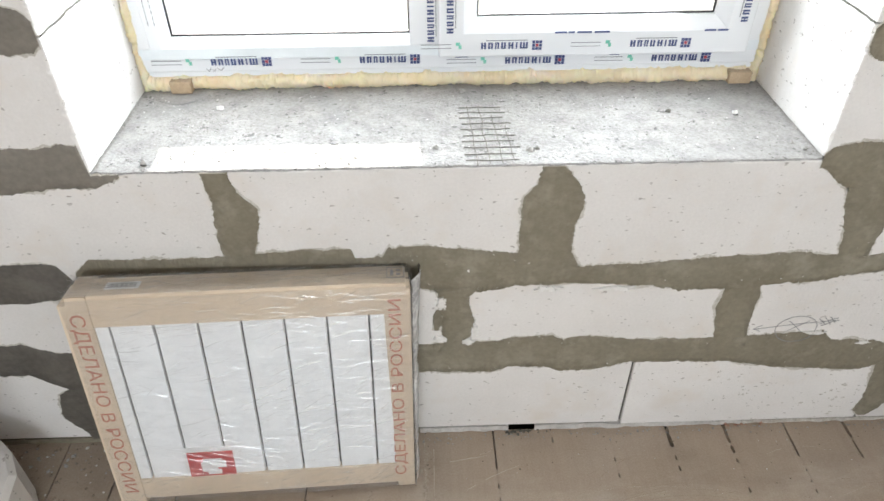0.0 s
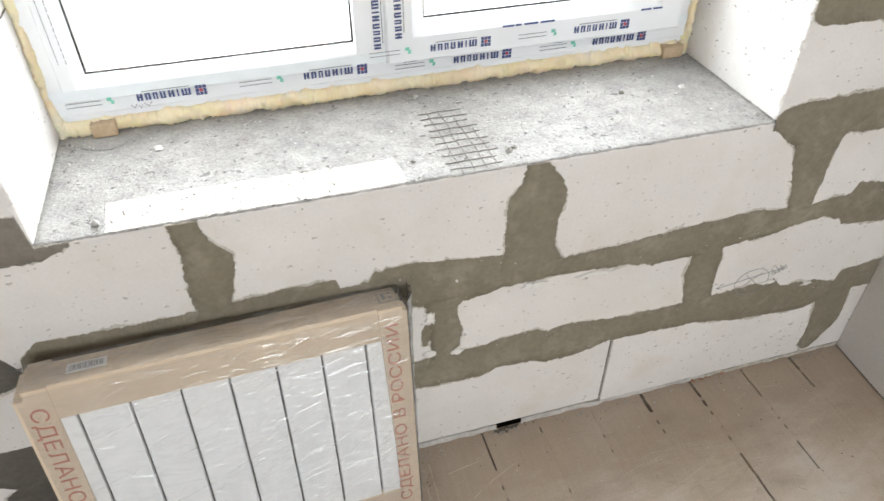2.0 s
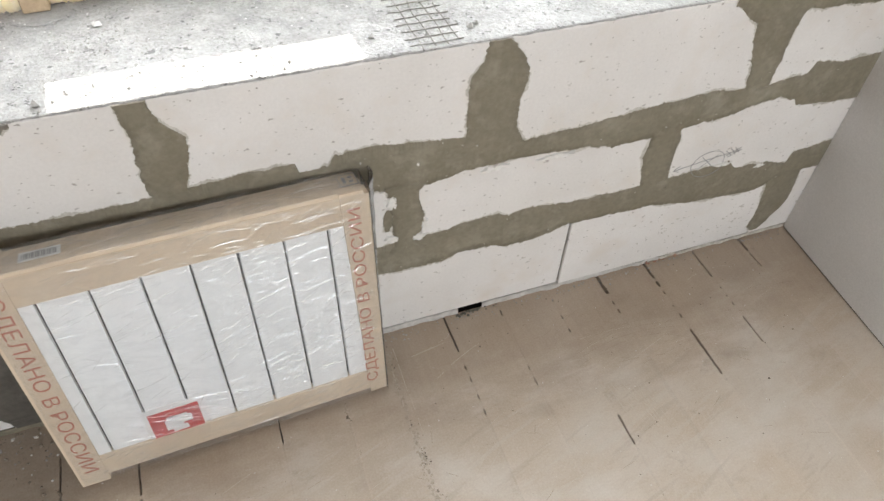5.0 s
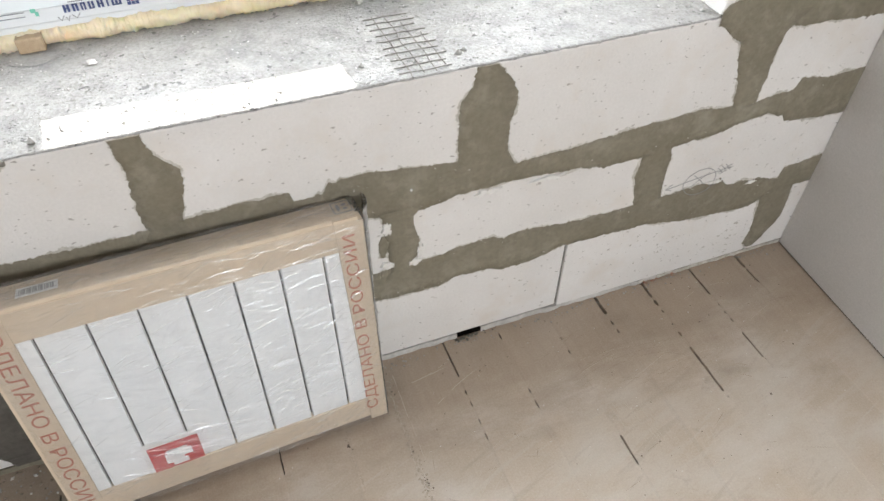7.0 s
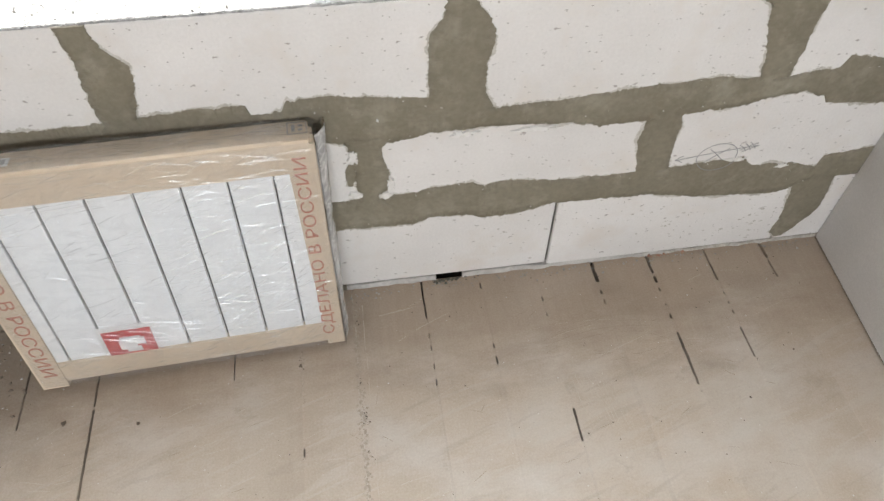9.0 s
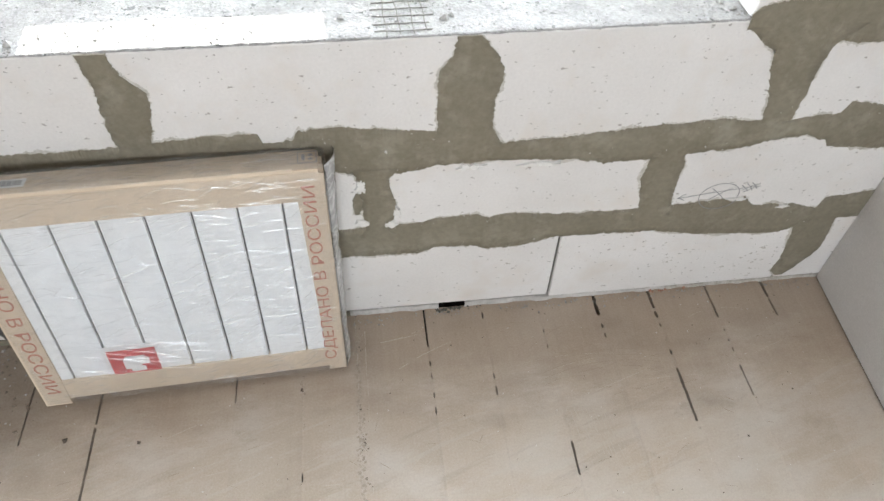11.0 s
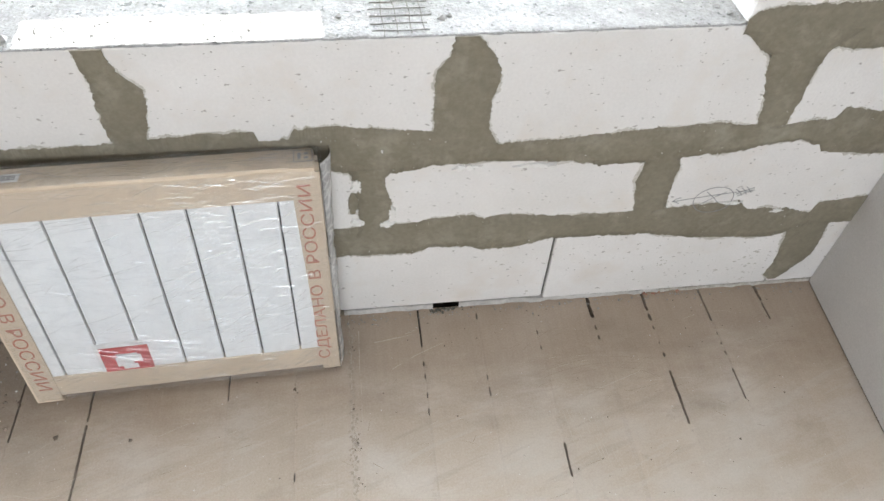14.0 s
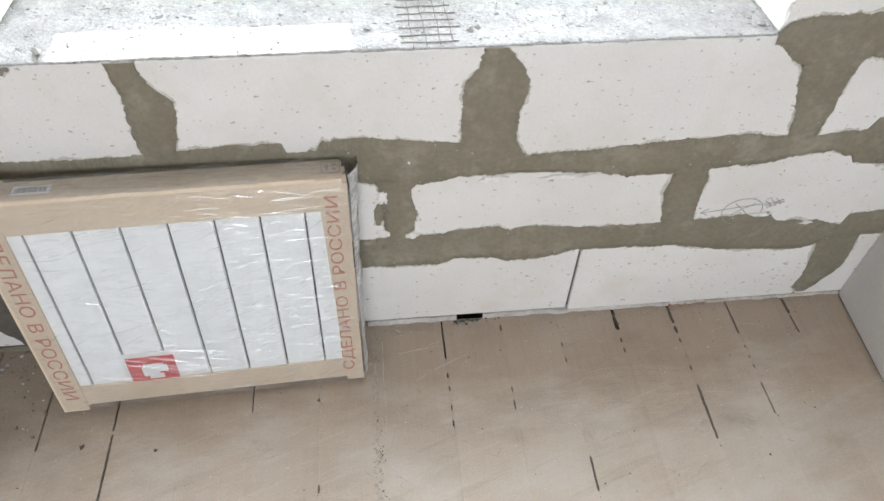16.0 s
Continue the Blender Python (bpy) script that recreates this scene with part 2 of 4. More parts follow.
SLOT_SHADE = plain("slot_shade", (0.03, 0.03, 0.033), 0.8)
LABEL_RED = plain("label_red", (0.55, 0.045, 0.04), 0.45)
LABEL_WHITE = plain("label_white", (0.80, 0.80, 0.79), 0.45)
TEXT_RED = plain("brick_red_ink", (0.47, 0.17, 0.11), 0.6, 0, 0.12, 60.0)
INK = plain("grey_ink", (0.36, 0.355, 0.36), 0.6)
SUBFLOOR = plain("dark_subfloor", (0.02, 0.017, 0.014), 0.95, 0, 0.4, 12.0, 0.4)


def cardboard_material():
    m, nt, b, lk = nodes_of("cardboard")
    v = place_vec(nt)
    col = ramp(nt, noise_tex(nt, v, 6.0, 5), [(0.3, (0.628, 0.506, 0.370)), (0.7, (0.728, 0.607, 0.463))])
    fibres = noise_tex(nt, place_vec(nt, (1, 1, 6)), 90.0, 3)
    col = mixc(nt, 0.18, col, ramp(nt, fibres, [(0.3, (0.44, 0.33, 0.22)), (0.7, (0.70, 0.57, 0.43))]))
    lk.new(col, b.inputs["Base Color"])
    b.inputs["Roughness"].default_value = 0.75
    bump(nt, b, fibres, 0.15, 0.001)
    return m


CARDBOARD = cardboard_material()


def foam_material():
    m, nt, b, lk = nodes_of("mounting_foam")
    v = place_vec(nt)
    lk.new(ramp(nt, noise_tex(nt, v, 12.0, 5), [(0.3, (0.78, 0.63, 0.40)), (0.55, (0.83, 0.72, 0.51)), (0.75, (0.86, 0.79, 0.64))]), b.inputs["Base Color"])
    b.inputs["Roughness"].default_value = 0.7
    b.inputs["Subsurface Weight"].default_value = 0.5
    b.inputs["Subsurface Radius"].default_value = (0.03, 0.02, 0.008)
    b.inputs["Subsurface Scale"].default_value = 0.6
    bump(nt, b, noise_tex(nt, v, 150.0, 3), 0.5, 0.003)
    return m


FOAM = foam_material()


def glass_material():
    """Thin clear pane: straight through, with the mirror gloss of glass."""
    m, nt, b, lk = nodes_of("window_glass")
    nt.nodes.remove(b)
    clear = nt.nodes.new("ShaderNodeBsdfTransparent")
    clear.inputs[0].default_value = (0.96, 0.975, 0.97, 1)
    gloss = nt.nodes.new("ShaderNodeBsdfGlossy")
    gloss.inputs["Roughness"].default_value = 0.0
    fres = nt.nodes.new("ShaderNodeFresnel")
    fres.inputs["IOR"].default_value = 1.5
    mx = nt.nodes.new("ShaderNodeMixShader")
    lk.new(fres.outputs[0], mx.inputs[0])
    lk.new(clear.outputs[0], mx.inputs[1])
    lk.new(gloss.outputs[0], mx.inputs[2])
    lk.new(mx.outputs[0], nt.nodes["Material Output"].inputs["Surface"])
    return m


GLASS = glass_material()


def wrap_material(name="clear_wrap", veil_part=0.05, base_veil=0.0):
    """Thin clear shrink film: see-through, with a gloss that breaks up on its creases."""
    m, nt, b, lk = nodes_of(name)
    nt.nodes.remove(b)
    out = nt.nodes["Material Output"]
    clear = nt.nodes.new("ShaderNodeBsdfTransparent")
    clear.inputs[0].default_value = (0.99, 0.99, 0.985, 1)
    gloss = nt.nodes.new("ShaderNodeBsdfGlossy")
    gloss.inputs["Roughness"].default_value = 0.17
    heights = []
    for scale, freq, gain in (((0.8, 1.0, 1.9), 11.0, 1.0), ((1.5, 1.0, 0.9), 23.0, 0.6)):
        n = nt.nodes.new("ShaderNodeTexNoise")
        n.inputs["Scale"].default_value, n.inputs["Detail"].default_value, n.inputs["Distortion"].default_value = freq, 3, 1.4
        lk.new(place_vec(nt, scale), n.inputs["Vector"])
        # folds: sharp crests where the noise crosses its middle
        off = nt.nodes.new("ShaderNodeMath")
        off.operation, off.inputs[1].default_value = "SUBTRACT", 0.5
        lk.new(n.outputs["Fac"], off.inputs[0])
        ab = nt.nodes.new("ShaderNodeMath")
        ab.operation = "ABSOLUTE"
        lk.new(off.outputs[0], ab.inputs[0])
        fold = ramp(nt, ab.outputs[0], [(0.0, (gain,) * 3), (0.045, (gain * 0.25,) * 3), (0.15, (0, 0, 0))])
        heights.append(fold)
    both = mixc(nt, 1.0, heights[0], heights[1], "ADD")
    nrm = bump(nt, None, both, 1.0, 0.0052)
    nrm = bump(nt, None, noise_tex(nt, place_vec(nt, (14, 14, 26)), 1.3, 3), 0.5, 0.006, nrm)
    lk.new(nrm, gloss.inputs["Normal"])
    fres = nt.nodes.new("ShaderNodeFresnel")
    fres.inputs["IOR"].default_value = 1.5
    k = nt.nodes.new("ShaderNodeMath")
    k.operation, k.inputs[1].default_value, k.inputs[2].default_value = "MULTIPLY_ADD", 1.0, 0.035
    k.use_clamp = True
    lk.new(fres.outputs[0], k.inputs[0])
    # film whitens where it is folded; the white also stands for glints
    haze = nt.nodes.new("ShaderNodeBsdfDiffuse")
    haze.inputs["Color"].default_value = (0.85, 0.85, 0.85, 1)
    pale = nt.nodes.new("ShaderNodeMath")
    pale.operation, pale.inputs[1].default_value, pale.inputs[2].default_value = "MULTIPLY_ADD", veil_part, base_veil
    pale.use_clamp = True
    lk.new(both, pale.inputs[0])
    veil = nt.nodes.new("ShaderNodeMixShader")
    lk.new(pale.outputs[0], veil.inputs[0])
    lk.new(clear.outputs[0], veil.inputs[1])
    lk.new(haze.outputs[0], veil.inputs[2])
    mx = nt.nodes.new("ShaderNodeMixShader")
    lk.new(k.outputs[0], mx.inputs[0])
    lk.new(veil.outputs[0], mx.inputs[1])
    lk.new(gloss.outputs[0], mx.inputs[2])
    lk.new(mx.outputs[0], out.inputs["Surface"])
    return m


WRAP = wrap_material("clear_wrap", 0.06, 0.05)
WRAP_HAZY = wrap_material("bunched_wrap", 0.30, 0.42)


def fold_material():
    """Film lying double: a little milky, which paints in glints, with a plain gloss."""
    m, nt, b, lk = nodes_of("folded_wrap")
    nt.nodes.remove(b)
    clear = nt.nodes.new("ShaderNodeBsdfTransparent")
    milk = nt.nodes.new("ShaderNodeBsdfDiffuse")
    milk.inputs["Color"].default_value = (0.9, 0.9, 0.9, 1)
    gloss = nt.nodes.new("ShaderNodeBsdfGlossy")
    gloss.inputs["Roughness"].default_value = 0.2
    a, c = nt.nodes.new("ShaderNodeMixShader"), nt.nodes.new("ShaderNodeMixShader")
    a.inputs[0].default_value, c.inputs[0].default_value = 0.13, 0.10
    lk.new(clear.outputs[0], a.inputs[1])
    lk.new(milk.outputs[0], a.inputs[2])
    lk.new(a.outputs[0], c.inputs[1])
    lk.new(gloss.outputs[0], c.inputs[2])
    lk.new(c.outputs[0], nt.nodes["Material Output"].inputs["Surface"])
    return m


WRAP_FOLD = fold_material()


# ---- mesh helpers ----
def mesh_of(bm, material, name="mesh", smooth=False):
    me = bpy.data.meshes.new(name)
    bm.normal_update()
    bm.to_mesh(me)
    bm.free()
    me.materials.append(material)
    if smooth:
        me.polygons.foreach_set("use_smooth", [True] * len(me.polygons))
    return me


def part(name, bm, material, parent=None, label="", smooth=False):
    ob = new(name, mesh_of(bm, material, name, smooth))
    ob.parent = parent
    if label:
        ob["label"] = label
    return ob


def box(bm, x0, x1, y0, y1, z0, z1, bevel=0.0):
    vs = [bm.verts.new((x, y, z)) for x in (x0, x1) for y in (y0, y1) for z in (z0, z1)]
    faces = [bm.faces.new([vs[i] for i in q]) for q in ((0, 1, 3, 2), (4, 6, 7, 5), (0, 4, 5, 1), (2, 3, 7, 6), (0, 2, 6, 4), (1, 5, 7, 3))]
    if bevel:
        edges = list({e for f in faces for e in f.edges})
        bmesh.ops.bevel(bm, geom=edges, offset=bevel, segments=3 if bevel > 0.005 else 1, affect="EDGES")
    return bm


def a_box(*args):
    return box(bmesh.new(), *args)


def tube(bm, pts, radius, sides=6):
    """A round bar along the given points."""
    rings = []
    for i, p in enumerate(pts):
        way = (Vector(pts[min(i + 1, len(pts) - 1)]) - Vector(pts[max(i - 1, 0)])).normalized()
        side = way.cross(Vector((0, 0, 1)) if abs(way.z) < 0.9 else Vector((1, 0, 0))).normalized()
        up = side.cross(way)
        rings.append([bm.verts.new(Vector(p) + radius * (math.cos(a) * side + math.sin(a) * up)) for a in (2 * math.pi * k / sides for k in range(sides))])
    for a, b in zip(rings, rings[1:]):
        for k in range(sides):
            bm.faces.new((a[k], a[(k + 1) % sides], b[(k + 1) % sides], b[k]))
    bm.faces.new(rings[0][::-1])
    bm.faces.new(rings[-1])
    return bm


def chunk(bm, place, size, seed, flat=0.7):
    """One broken crumb: a jittered octahedron."""
    rnd = random.Random(seed)
    ax = [Vector((1, 0, 0)), Vector((0, 1, 0)), Vector((-1, 0, 0)), Vector((0, -1, 0)), Vector((0, 0, flat)), Vector((0, 0, -flat))]
    turn = Matrix.Rotation(rnd.uniform(0, 6.28), 3, "Z") @ Matrix.Rotation(rnd.uniform(-0.5, 0.5), 3, "X")
    vs = [bm.verts.new(Vector(place) + turn @ (a * size * rnd.uniform(0.55, 1.2))) for a in ax]
    for i in range(4):
        bm.faces.new((vs[i], vs[(i + 1) % 4], vs[4]))
        bm.faces.new((vs[(i + 1) % 4], vs[i], vs[5]))


def wob(x, y, z=0.0):
    return noise.noise(Vector((x, y, z)))


def ragged(x, seed):
    """Uneven edge of a smear, in metres."""
    return 0.0042 * wob(x * 28, seed, 1) + 0.0030 * wob(x * 85, seed, 5) + 0.0026 * wob(x * 240, seed, 9) + 0.0016 * wob(x * 600, seed, 13)


def smear(name, keys, parent, upright=False, proud=0.003, seed=0.0, material=None):
    """Mortar spread flat over a joint. Keys: place along the joint, and the two edges there."""
    ks = sorted(keys)
    along = [k[0] for k in ks]
    n = max(8, int((along[-1] - along[0]) / (0.0014 if along[-1] < 1.4 and along[0] > -1.2 else 0.003)))
    across = (0, 0.03, 0.25, 0.5, 0.75, 0.97, 1)
    rows, film = [], []
    bm, thin = bmesh.new(), bmesh.new()
    for i in range(n + 1):
        s = along[0] + (along[-1] - along[0]) * i / n
        lo = float(np.interp(s, along, [k[1] for k in ks])) + ragged(s, seed + 3.3)
        hi = float(np.interp(s, along, [k[2] for k in ks])) + ragged(s, seed + 8.8)
        hi = max(hi, lo + 0.003)
        row = []
        # a thin scraped film reaches past the edges in places
        e0, e1 = (max(-0.001, 0.0015 + 0.010 * wob(s * 17, q, seed) + 0.004 * wob(s * 95, q, seed) + 0.0025 * wob(s * 310, q, seed)) for q in (1.7, 6.1))
        film.append([thin.verts.new((c, y, s) if upright else (s, y, c)) for c, y in ((lo - e0, 0.0006), (lo - e0 + 0.0008, -0.0006), (hi + e1 - 0.0008, -0.0006), (hi + e1, 0.0006))])
        for a in across:
            c = lo + (hi - lo) * a
            x, z = (c, s) if upright else (s, c)
            depth = 0.0015 if a in (0, 1) else -proud - 0.0012 * wob(x * 14, z * 30, seed) - 0.0006 * wob(x * 60, z * 60, seed)
            row.append(bm.verts.new((x, depth, z)))
        rows.append(row)
    for a, b in zip(rows, rows[1:]):
        for k in range(len(across) - 1):
            q = (a[k], b[k], b[k + 1], a[k + 1])
            bm.faces.new(q if not upright else q[::-1])
    for a, b in zip(film, film[1:]):
        for k in range(3):
            q = (a[k], b[k], b[k + 1], a[k + 1])
            thin.faces.new(q if not upright else q[::-1])
    part("mortar_residue", thin, RESIDUE, parent)
    return part(name, bm, material or MORTAR, parent, smooth=True)


# ---- setting ----
OPEN_L, OPEN_R, SILL, OPEN_T = -0.562, 0.791, 0.797, 2.15
WALL_L, WALL_R, DEEP, TOP = -2.6, 1.30, 0.42, 2.75

ground = part("ground", a_box(-300, 300, 1.0, 600, -6.5, -6.0), OUTSIDE)
tagged(ground, "pale bright ground outside the window", "ground", kind="structure")

core = bmesh.new()
for x0, x1, z0, z1 in ((WALL_L, WALL_R, 0.027, SILL - 0.01), (WALL_L, OPEN_L - 0.006, SILL - 0.01, TOP), (OPEN_R + 0.006, WALL_R, SILL - 0.01, TOP), (OPEN_L - 0.006, OPEN_R + 0.006, OPEN_T + 0.006, TOP)):
    box(core, x0, x1, 0.008, DEEP - 0.008, z0, z1)
wall = part("wall_window", core, DARK_MORTAR)
tagged(wall, "unplastered white aerated concrete block wall with smeared grey mortar joints", "wall", kind="structure")

# blocks, course by course, laid half a block apart
COURSES = [0.026] + [0.286 + 0.256 * i for i in range(10)]
JOINTS = (0.527, 0.108, 0.292)
block_mesh = {}


def block(x0, x1, z0, z1):
    size = (round(x1 - x0, 3), round(z1 - z0, 3))
    if size not in block_mesh:
        block_mesh[size] = mesh_of(box(bmesh.new(), -size[0] / 2, size[0] / 2, 0, DEEP, 0, size[1], 0.0025), BLOCK, "block")
    ob = new("block", block_mesh[size])
    ob.location, ob.parent = ((x0 + x1) / 2, 0, z0), wall


def worn_block(x0, x1, z0, z1, at_left):
    """A block whose free upright corner is chipped."""
    bm = bmesh.new()
    rings = []
    for k in range(121):
        z = z0 + (z1 - z0) * k / 120
        c = 0.002 + 0.026 * max(0.0, wob(z * 34, x0 * 9, 2)) + 0.009 * abs(wob(z * 120, x0 * 9, 4)) + 0.005 * (k in (0, 120))
        c2 = 0.6 * c + 0.003 * abs(wob(z * 70, x1, 7))
        pts = [(x0, 0.002), (x1 - c, 0.0), (x1 - 0.3 * c, 0.35 * c2), (x1, c2), (x1, DEEP), (x0, DEEP)] if at_left else [(x0 + c, 0.0), (x1, 0.002), (x1, DEEP), (x0, DEEP), (x0, c2), (x0 + 0.3 * c, 0.35 * c2)]
        rings.append([bm.verts.new((x, y, z)) for x, y in pts])
    for a, b in zip(rings, rings[1:]):
        for q in range(6):
            bm.faces.new((a[q], a[(q + 1) % 6], b[(q + 1) % 6], b[q]))
    bm.faces.new(rings[0][::-1])
    bm.faces.new(rings[-1])
    part("block", bm, BLOCK, wall)


for i, z0 in enumerate(COURSES):
    z1 = COURSES[i + 1] - (0.006 if i < 3 else 0.001) if i + 1 < len(COURSES) else TOP
    if z0 > 0.7:
        z0 += 0.002
    if i == 2:
        z1 = 0.7955
    shift = JOINTS[i] if i < 3 else (0.108, 0.42)[i % 2]
    cuts = [shift + 0.612 * k for k in range(-7, 5)]
    spans = [(WALL_L, OPEN_L), (OPEN_R, WALL_R)] if SILL - 0.05 < z0 < OPEN_T - 0.1 else [(WALL_L, WALL_R)]
    for s0, s1 in spans:
        ends = [s0] + [c for c in cuts if s0 + 0.05 < c < s1 - 0.05] + [s1]
        for a, b in zip(ends, ends[1:]):
            if i in (3, 4) and (b == OPEN_L or a == OPEN_R):
                worn_block(a, b, z0, z1, b == OPEN_L)
                continue
            block(a + 0.003 * (a != s0), b - 0.003 * (b != s1), 0.017 if i == 0 and a > 0.5 else z0, z1)

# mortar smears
smear("bed_joint", [(-2.6, .25, .35), (-1.0, .262, .355), (-.85, .259, .362), (-.785, .215, .333), (-.5, .24, .335)], wall, seed=1.0, material=SHADED_MORTAR)
smear("bed_joint", [(-.5, .24, .335), (.03, .237, .33), (.135, .231, .335), (.19, .233, .335),
                    (.241, .248, .347), (.326, .24, .350), (.352, .226, .336), (.411, .228, .348), (.47, .239, .335), (.51, .252, .33), (.646, .248, .327), (.75, .247, .33),
                    (.87, .218, .337), (.945, .212, .343), (.975, .213, .312), (1.075, .203, .307), (1.144, .24, .284), (1.152, .24, .319), (1.28, .24, .333)], wall, seed=1.0)
smear("bed_joint", [(-2.6, .485, .595), (-.80, .482, .592), (-.70, .495, .588), (-.685, .50, .560), (-.672, .50, .530)], wall, seed=12.0, material=SHADED_MORTAR)
smear("bed_joint", [(-.672, .50, .530), (-.665, .50, .565), (-.63, .50, .598), (-.50, .5, .596), (-.33, .5, .600), (-.29, .5, .606),
                    (-.19, .50, .612), (-.105, .50, .612), (-.098, .50, .586), (-.043, .5, .590), (-.030, .5, .614), (.047, .496, .615), (.14, .482, .602), (.23, .50, .590), (.36, .503, .552),
                    (.44, .50, .554), (.524, .492, .556), (.584, .476, .562), (.70, .478, .570), (.81, .49, .577), (.86, .489, .570), (.965, .513, .560), (1.02, .517, .572), (1.068, .50, .570),
                    (1.08, .478, .601), (1.15, .47, .588), (1.28, .46, .59)], wall, seed=12.0)
smear("bed_joint", [(.789, .78, .806), (.80, .775, .823), (.853, .73, .835), (.975, .745, .836), (1.02, .739, .838), (1.28, .725, .845)], wall, seed=23.0)
smear("bed_joint", [(-2.6, .76, .85), (-1.1, .757, .858), (-.70, .757, .856), (-.645, .766, .851), (-.60, .765, .86), (-.568, .765, .858), (-.564, .765, .794), (-.526, .782, .794), (-.512, .789, .794)], wall, seed=34.0, material=LEFT_MORTAR)
smear("bed_joint", [(-2.6, 1.0, 1.1), (-.66, 1.024, 1.108), (-.60, 1.024, 1.105), (-.58, 1.028, 1.098), (-.565, 1.04, 1.08)], wall, seed=45.0, material=LEFT_MORTAR)
smear("bed_joint", [(.793, 1.018, 1.047), (.80, 1.0, 1.056), (.83, .988, 1.06), (1.28, .98, 1.07)], wall, seed=56.0)
smear("head_joint", [(.30, .06, .16), (.325, .078, .12), (.36, .076, .146), (.40, .075, .148), (.47, .07, .134), (.50, .06, .16)], wall, True, 0.0034, 67.0)
smear("head_joint", [(.372, .060, .070), (.39, .056, .080), (.415, .058, .080), (.437, .062, .074)], wall, True, 0.001, 71.0)
smear("head_joint", [(.30, .68, .78), (.33, .695, .771), (.42, .68, .766), (.456, .682, .765), (.50, .685, .765)], wall, True, 0.0034, 78.0)
smear("head_joint", [(.57, -.37, -.28), (.60, -.358, -.298), (.65, -.366, -.282), (.69, -.361, -.274), (.712, -.361, -.272), (.75, -.361, -.304), (.7955, -.367, -.318)], wall, True, 0.0034, 89.0)
smear("head_joint", [(.55, .22, .362), (.59, .231, .341), (.65, .231, .342), (.70, .231, .354), (.725, .232, .352), (.755, .258, .34), (.7955, .268, .306)], wall, True, 0.0034, 92.0)
smear("head_joint", [(.55, .9, .963), (.60, .897, .967), (.66, .877, .97), (.687, .87, .972), (.735, .859, .975), (.783, .79, 1.03)], wall, True, 0.0034, 103.0)
smear("head_joint", [(.024, -.80, -.62), (.05, -.81, -.6), (.105, -.85, -.6), (.19, -.828, -.6), (.21, -.80, -.6), (.28, -.9, -.6)], wall, True, 0.0034, 114.0, SHADED_MORTAR)
smear("head_joint", [(.03, 1.14, 1.16), (.048, 1.12, 1.175), (.098, 1.127, 1.21), (.14, 1.122, 1.223), (.176, 1.118, 1.222), (.25, 1.112, 1.21)], wall, True, 0.0034, 125.0)

# pale bedding under the lowest course, broken out in one place
for x0, x1 in ((-2.6, 0.02), (0.02, 0.245), (0.312, 0.527), (0.527, 0.845), (0.845, 1.28)):
    bm = bmesh.new()
    steps = max(3, int((x1 - x0) / 0.02))
    rows = []
    for i in range(steps + 1):
        x = x0 + (x1 - x0) * i / steps
        h = (0.0165 if x < 0.527 else 0.0125 if x < 0.845 else 0.0095) + 0.0035 * wob(x * 22, 4.0)
        y = 0.005 * wob(x * 30, 7.0) + 0.003 * wob(x * 90, 3.0)
        rows.append([bm.verts.new(p) for p in ((x, y + 0.003, -0.002), (x, y + 0.004, h), (x, 0.03, h))])
    for a, b in zip(rows, rows[1:]):
        for k in range(2):
            bm.faces.new((a[k], b[k], b[k + 1], a[k + 1]))
    part("bedding_strip", bm, BEDDING if 0.0 < x0 < 0.6 else RESIDUE if x0 > 0.6 else MORTAR, wall)

# pencil mark on one block: a crossed ring with a feathered arrow
bm = bmesh.new()
ring = [(0.880 + 0.047 * math.cos(a), -0.0006 if math.sin(a) > -0.25 else -0.0050, 0.350 + 0.038 * math.sin(a)) for a in (math.tau * k / 32 for k in range(34))]
tube(bm, ring, 0.0009, 4)
strokes = [((.782, .350), (.965, .372)), ((.852, .334), (.905, .372)), ((.858, .374), (.900, .332)), ((.782, .350), (.80, .362)), ((.782, .350), (.80, .342)),
           ((.925, .378), (.945, .358)), ((.937, .382), (.955, .360)), ((.948, .384), (.965, .364)), ((.93, .362), (.968, .380)), ((.935, .356), (.972, .372))]
for (xa, za), (xb, zb) in strokes:
    tube(bm, [(xa, -0.0006, za), ((xa + xb) / 2, -0.0006, (za + zb) / 2 + 0.002), (xb, -0.0006, zb)], 0.0009, 4)
part("pencil_mark", bm, PENCIL, wall, "pencilled crossed ring with an arrow")

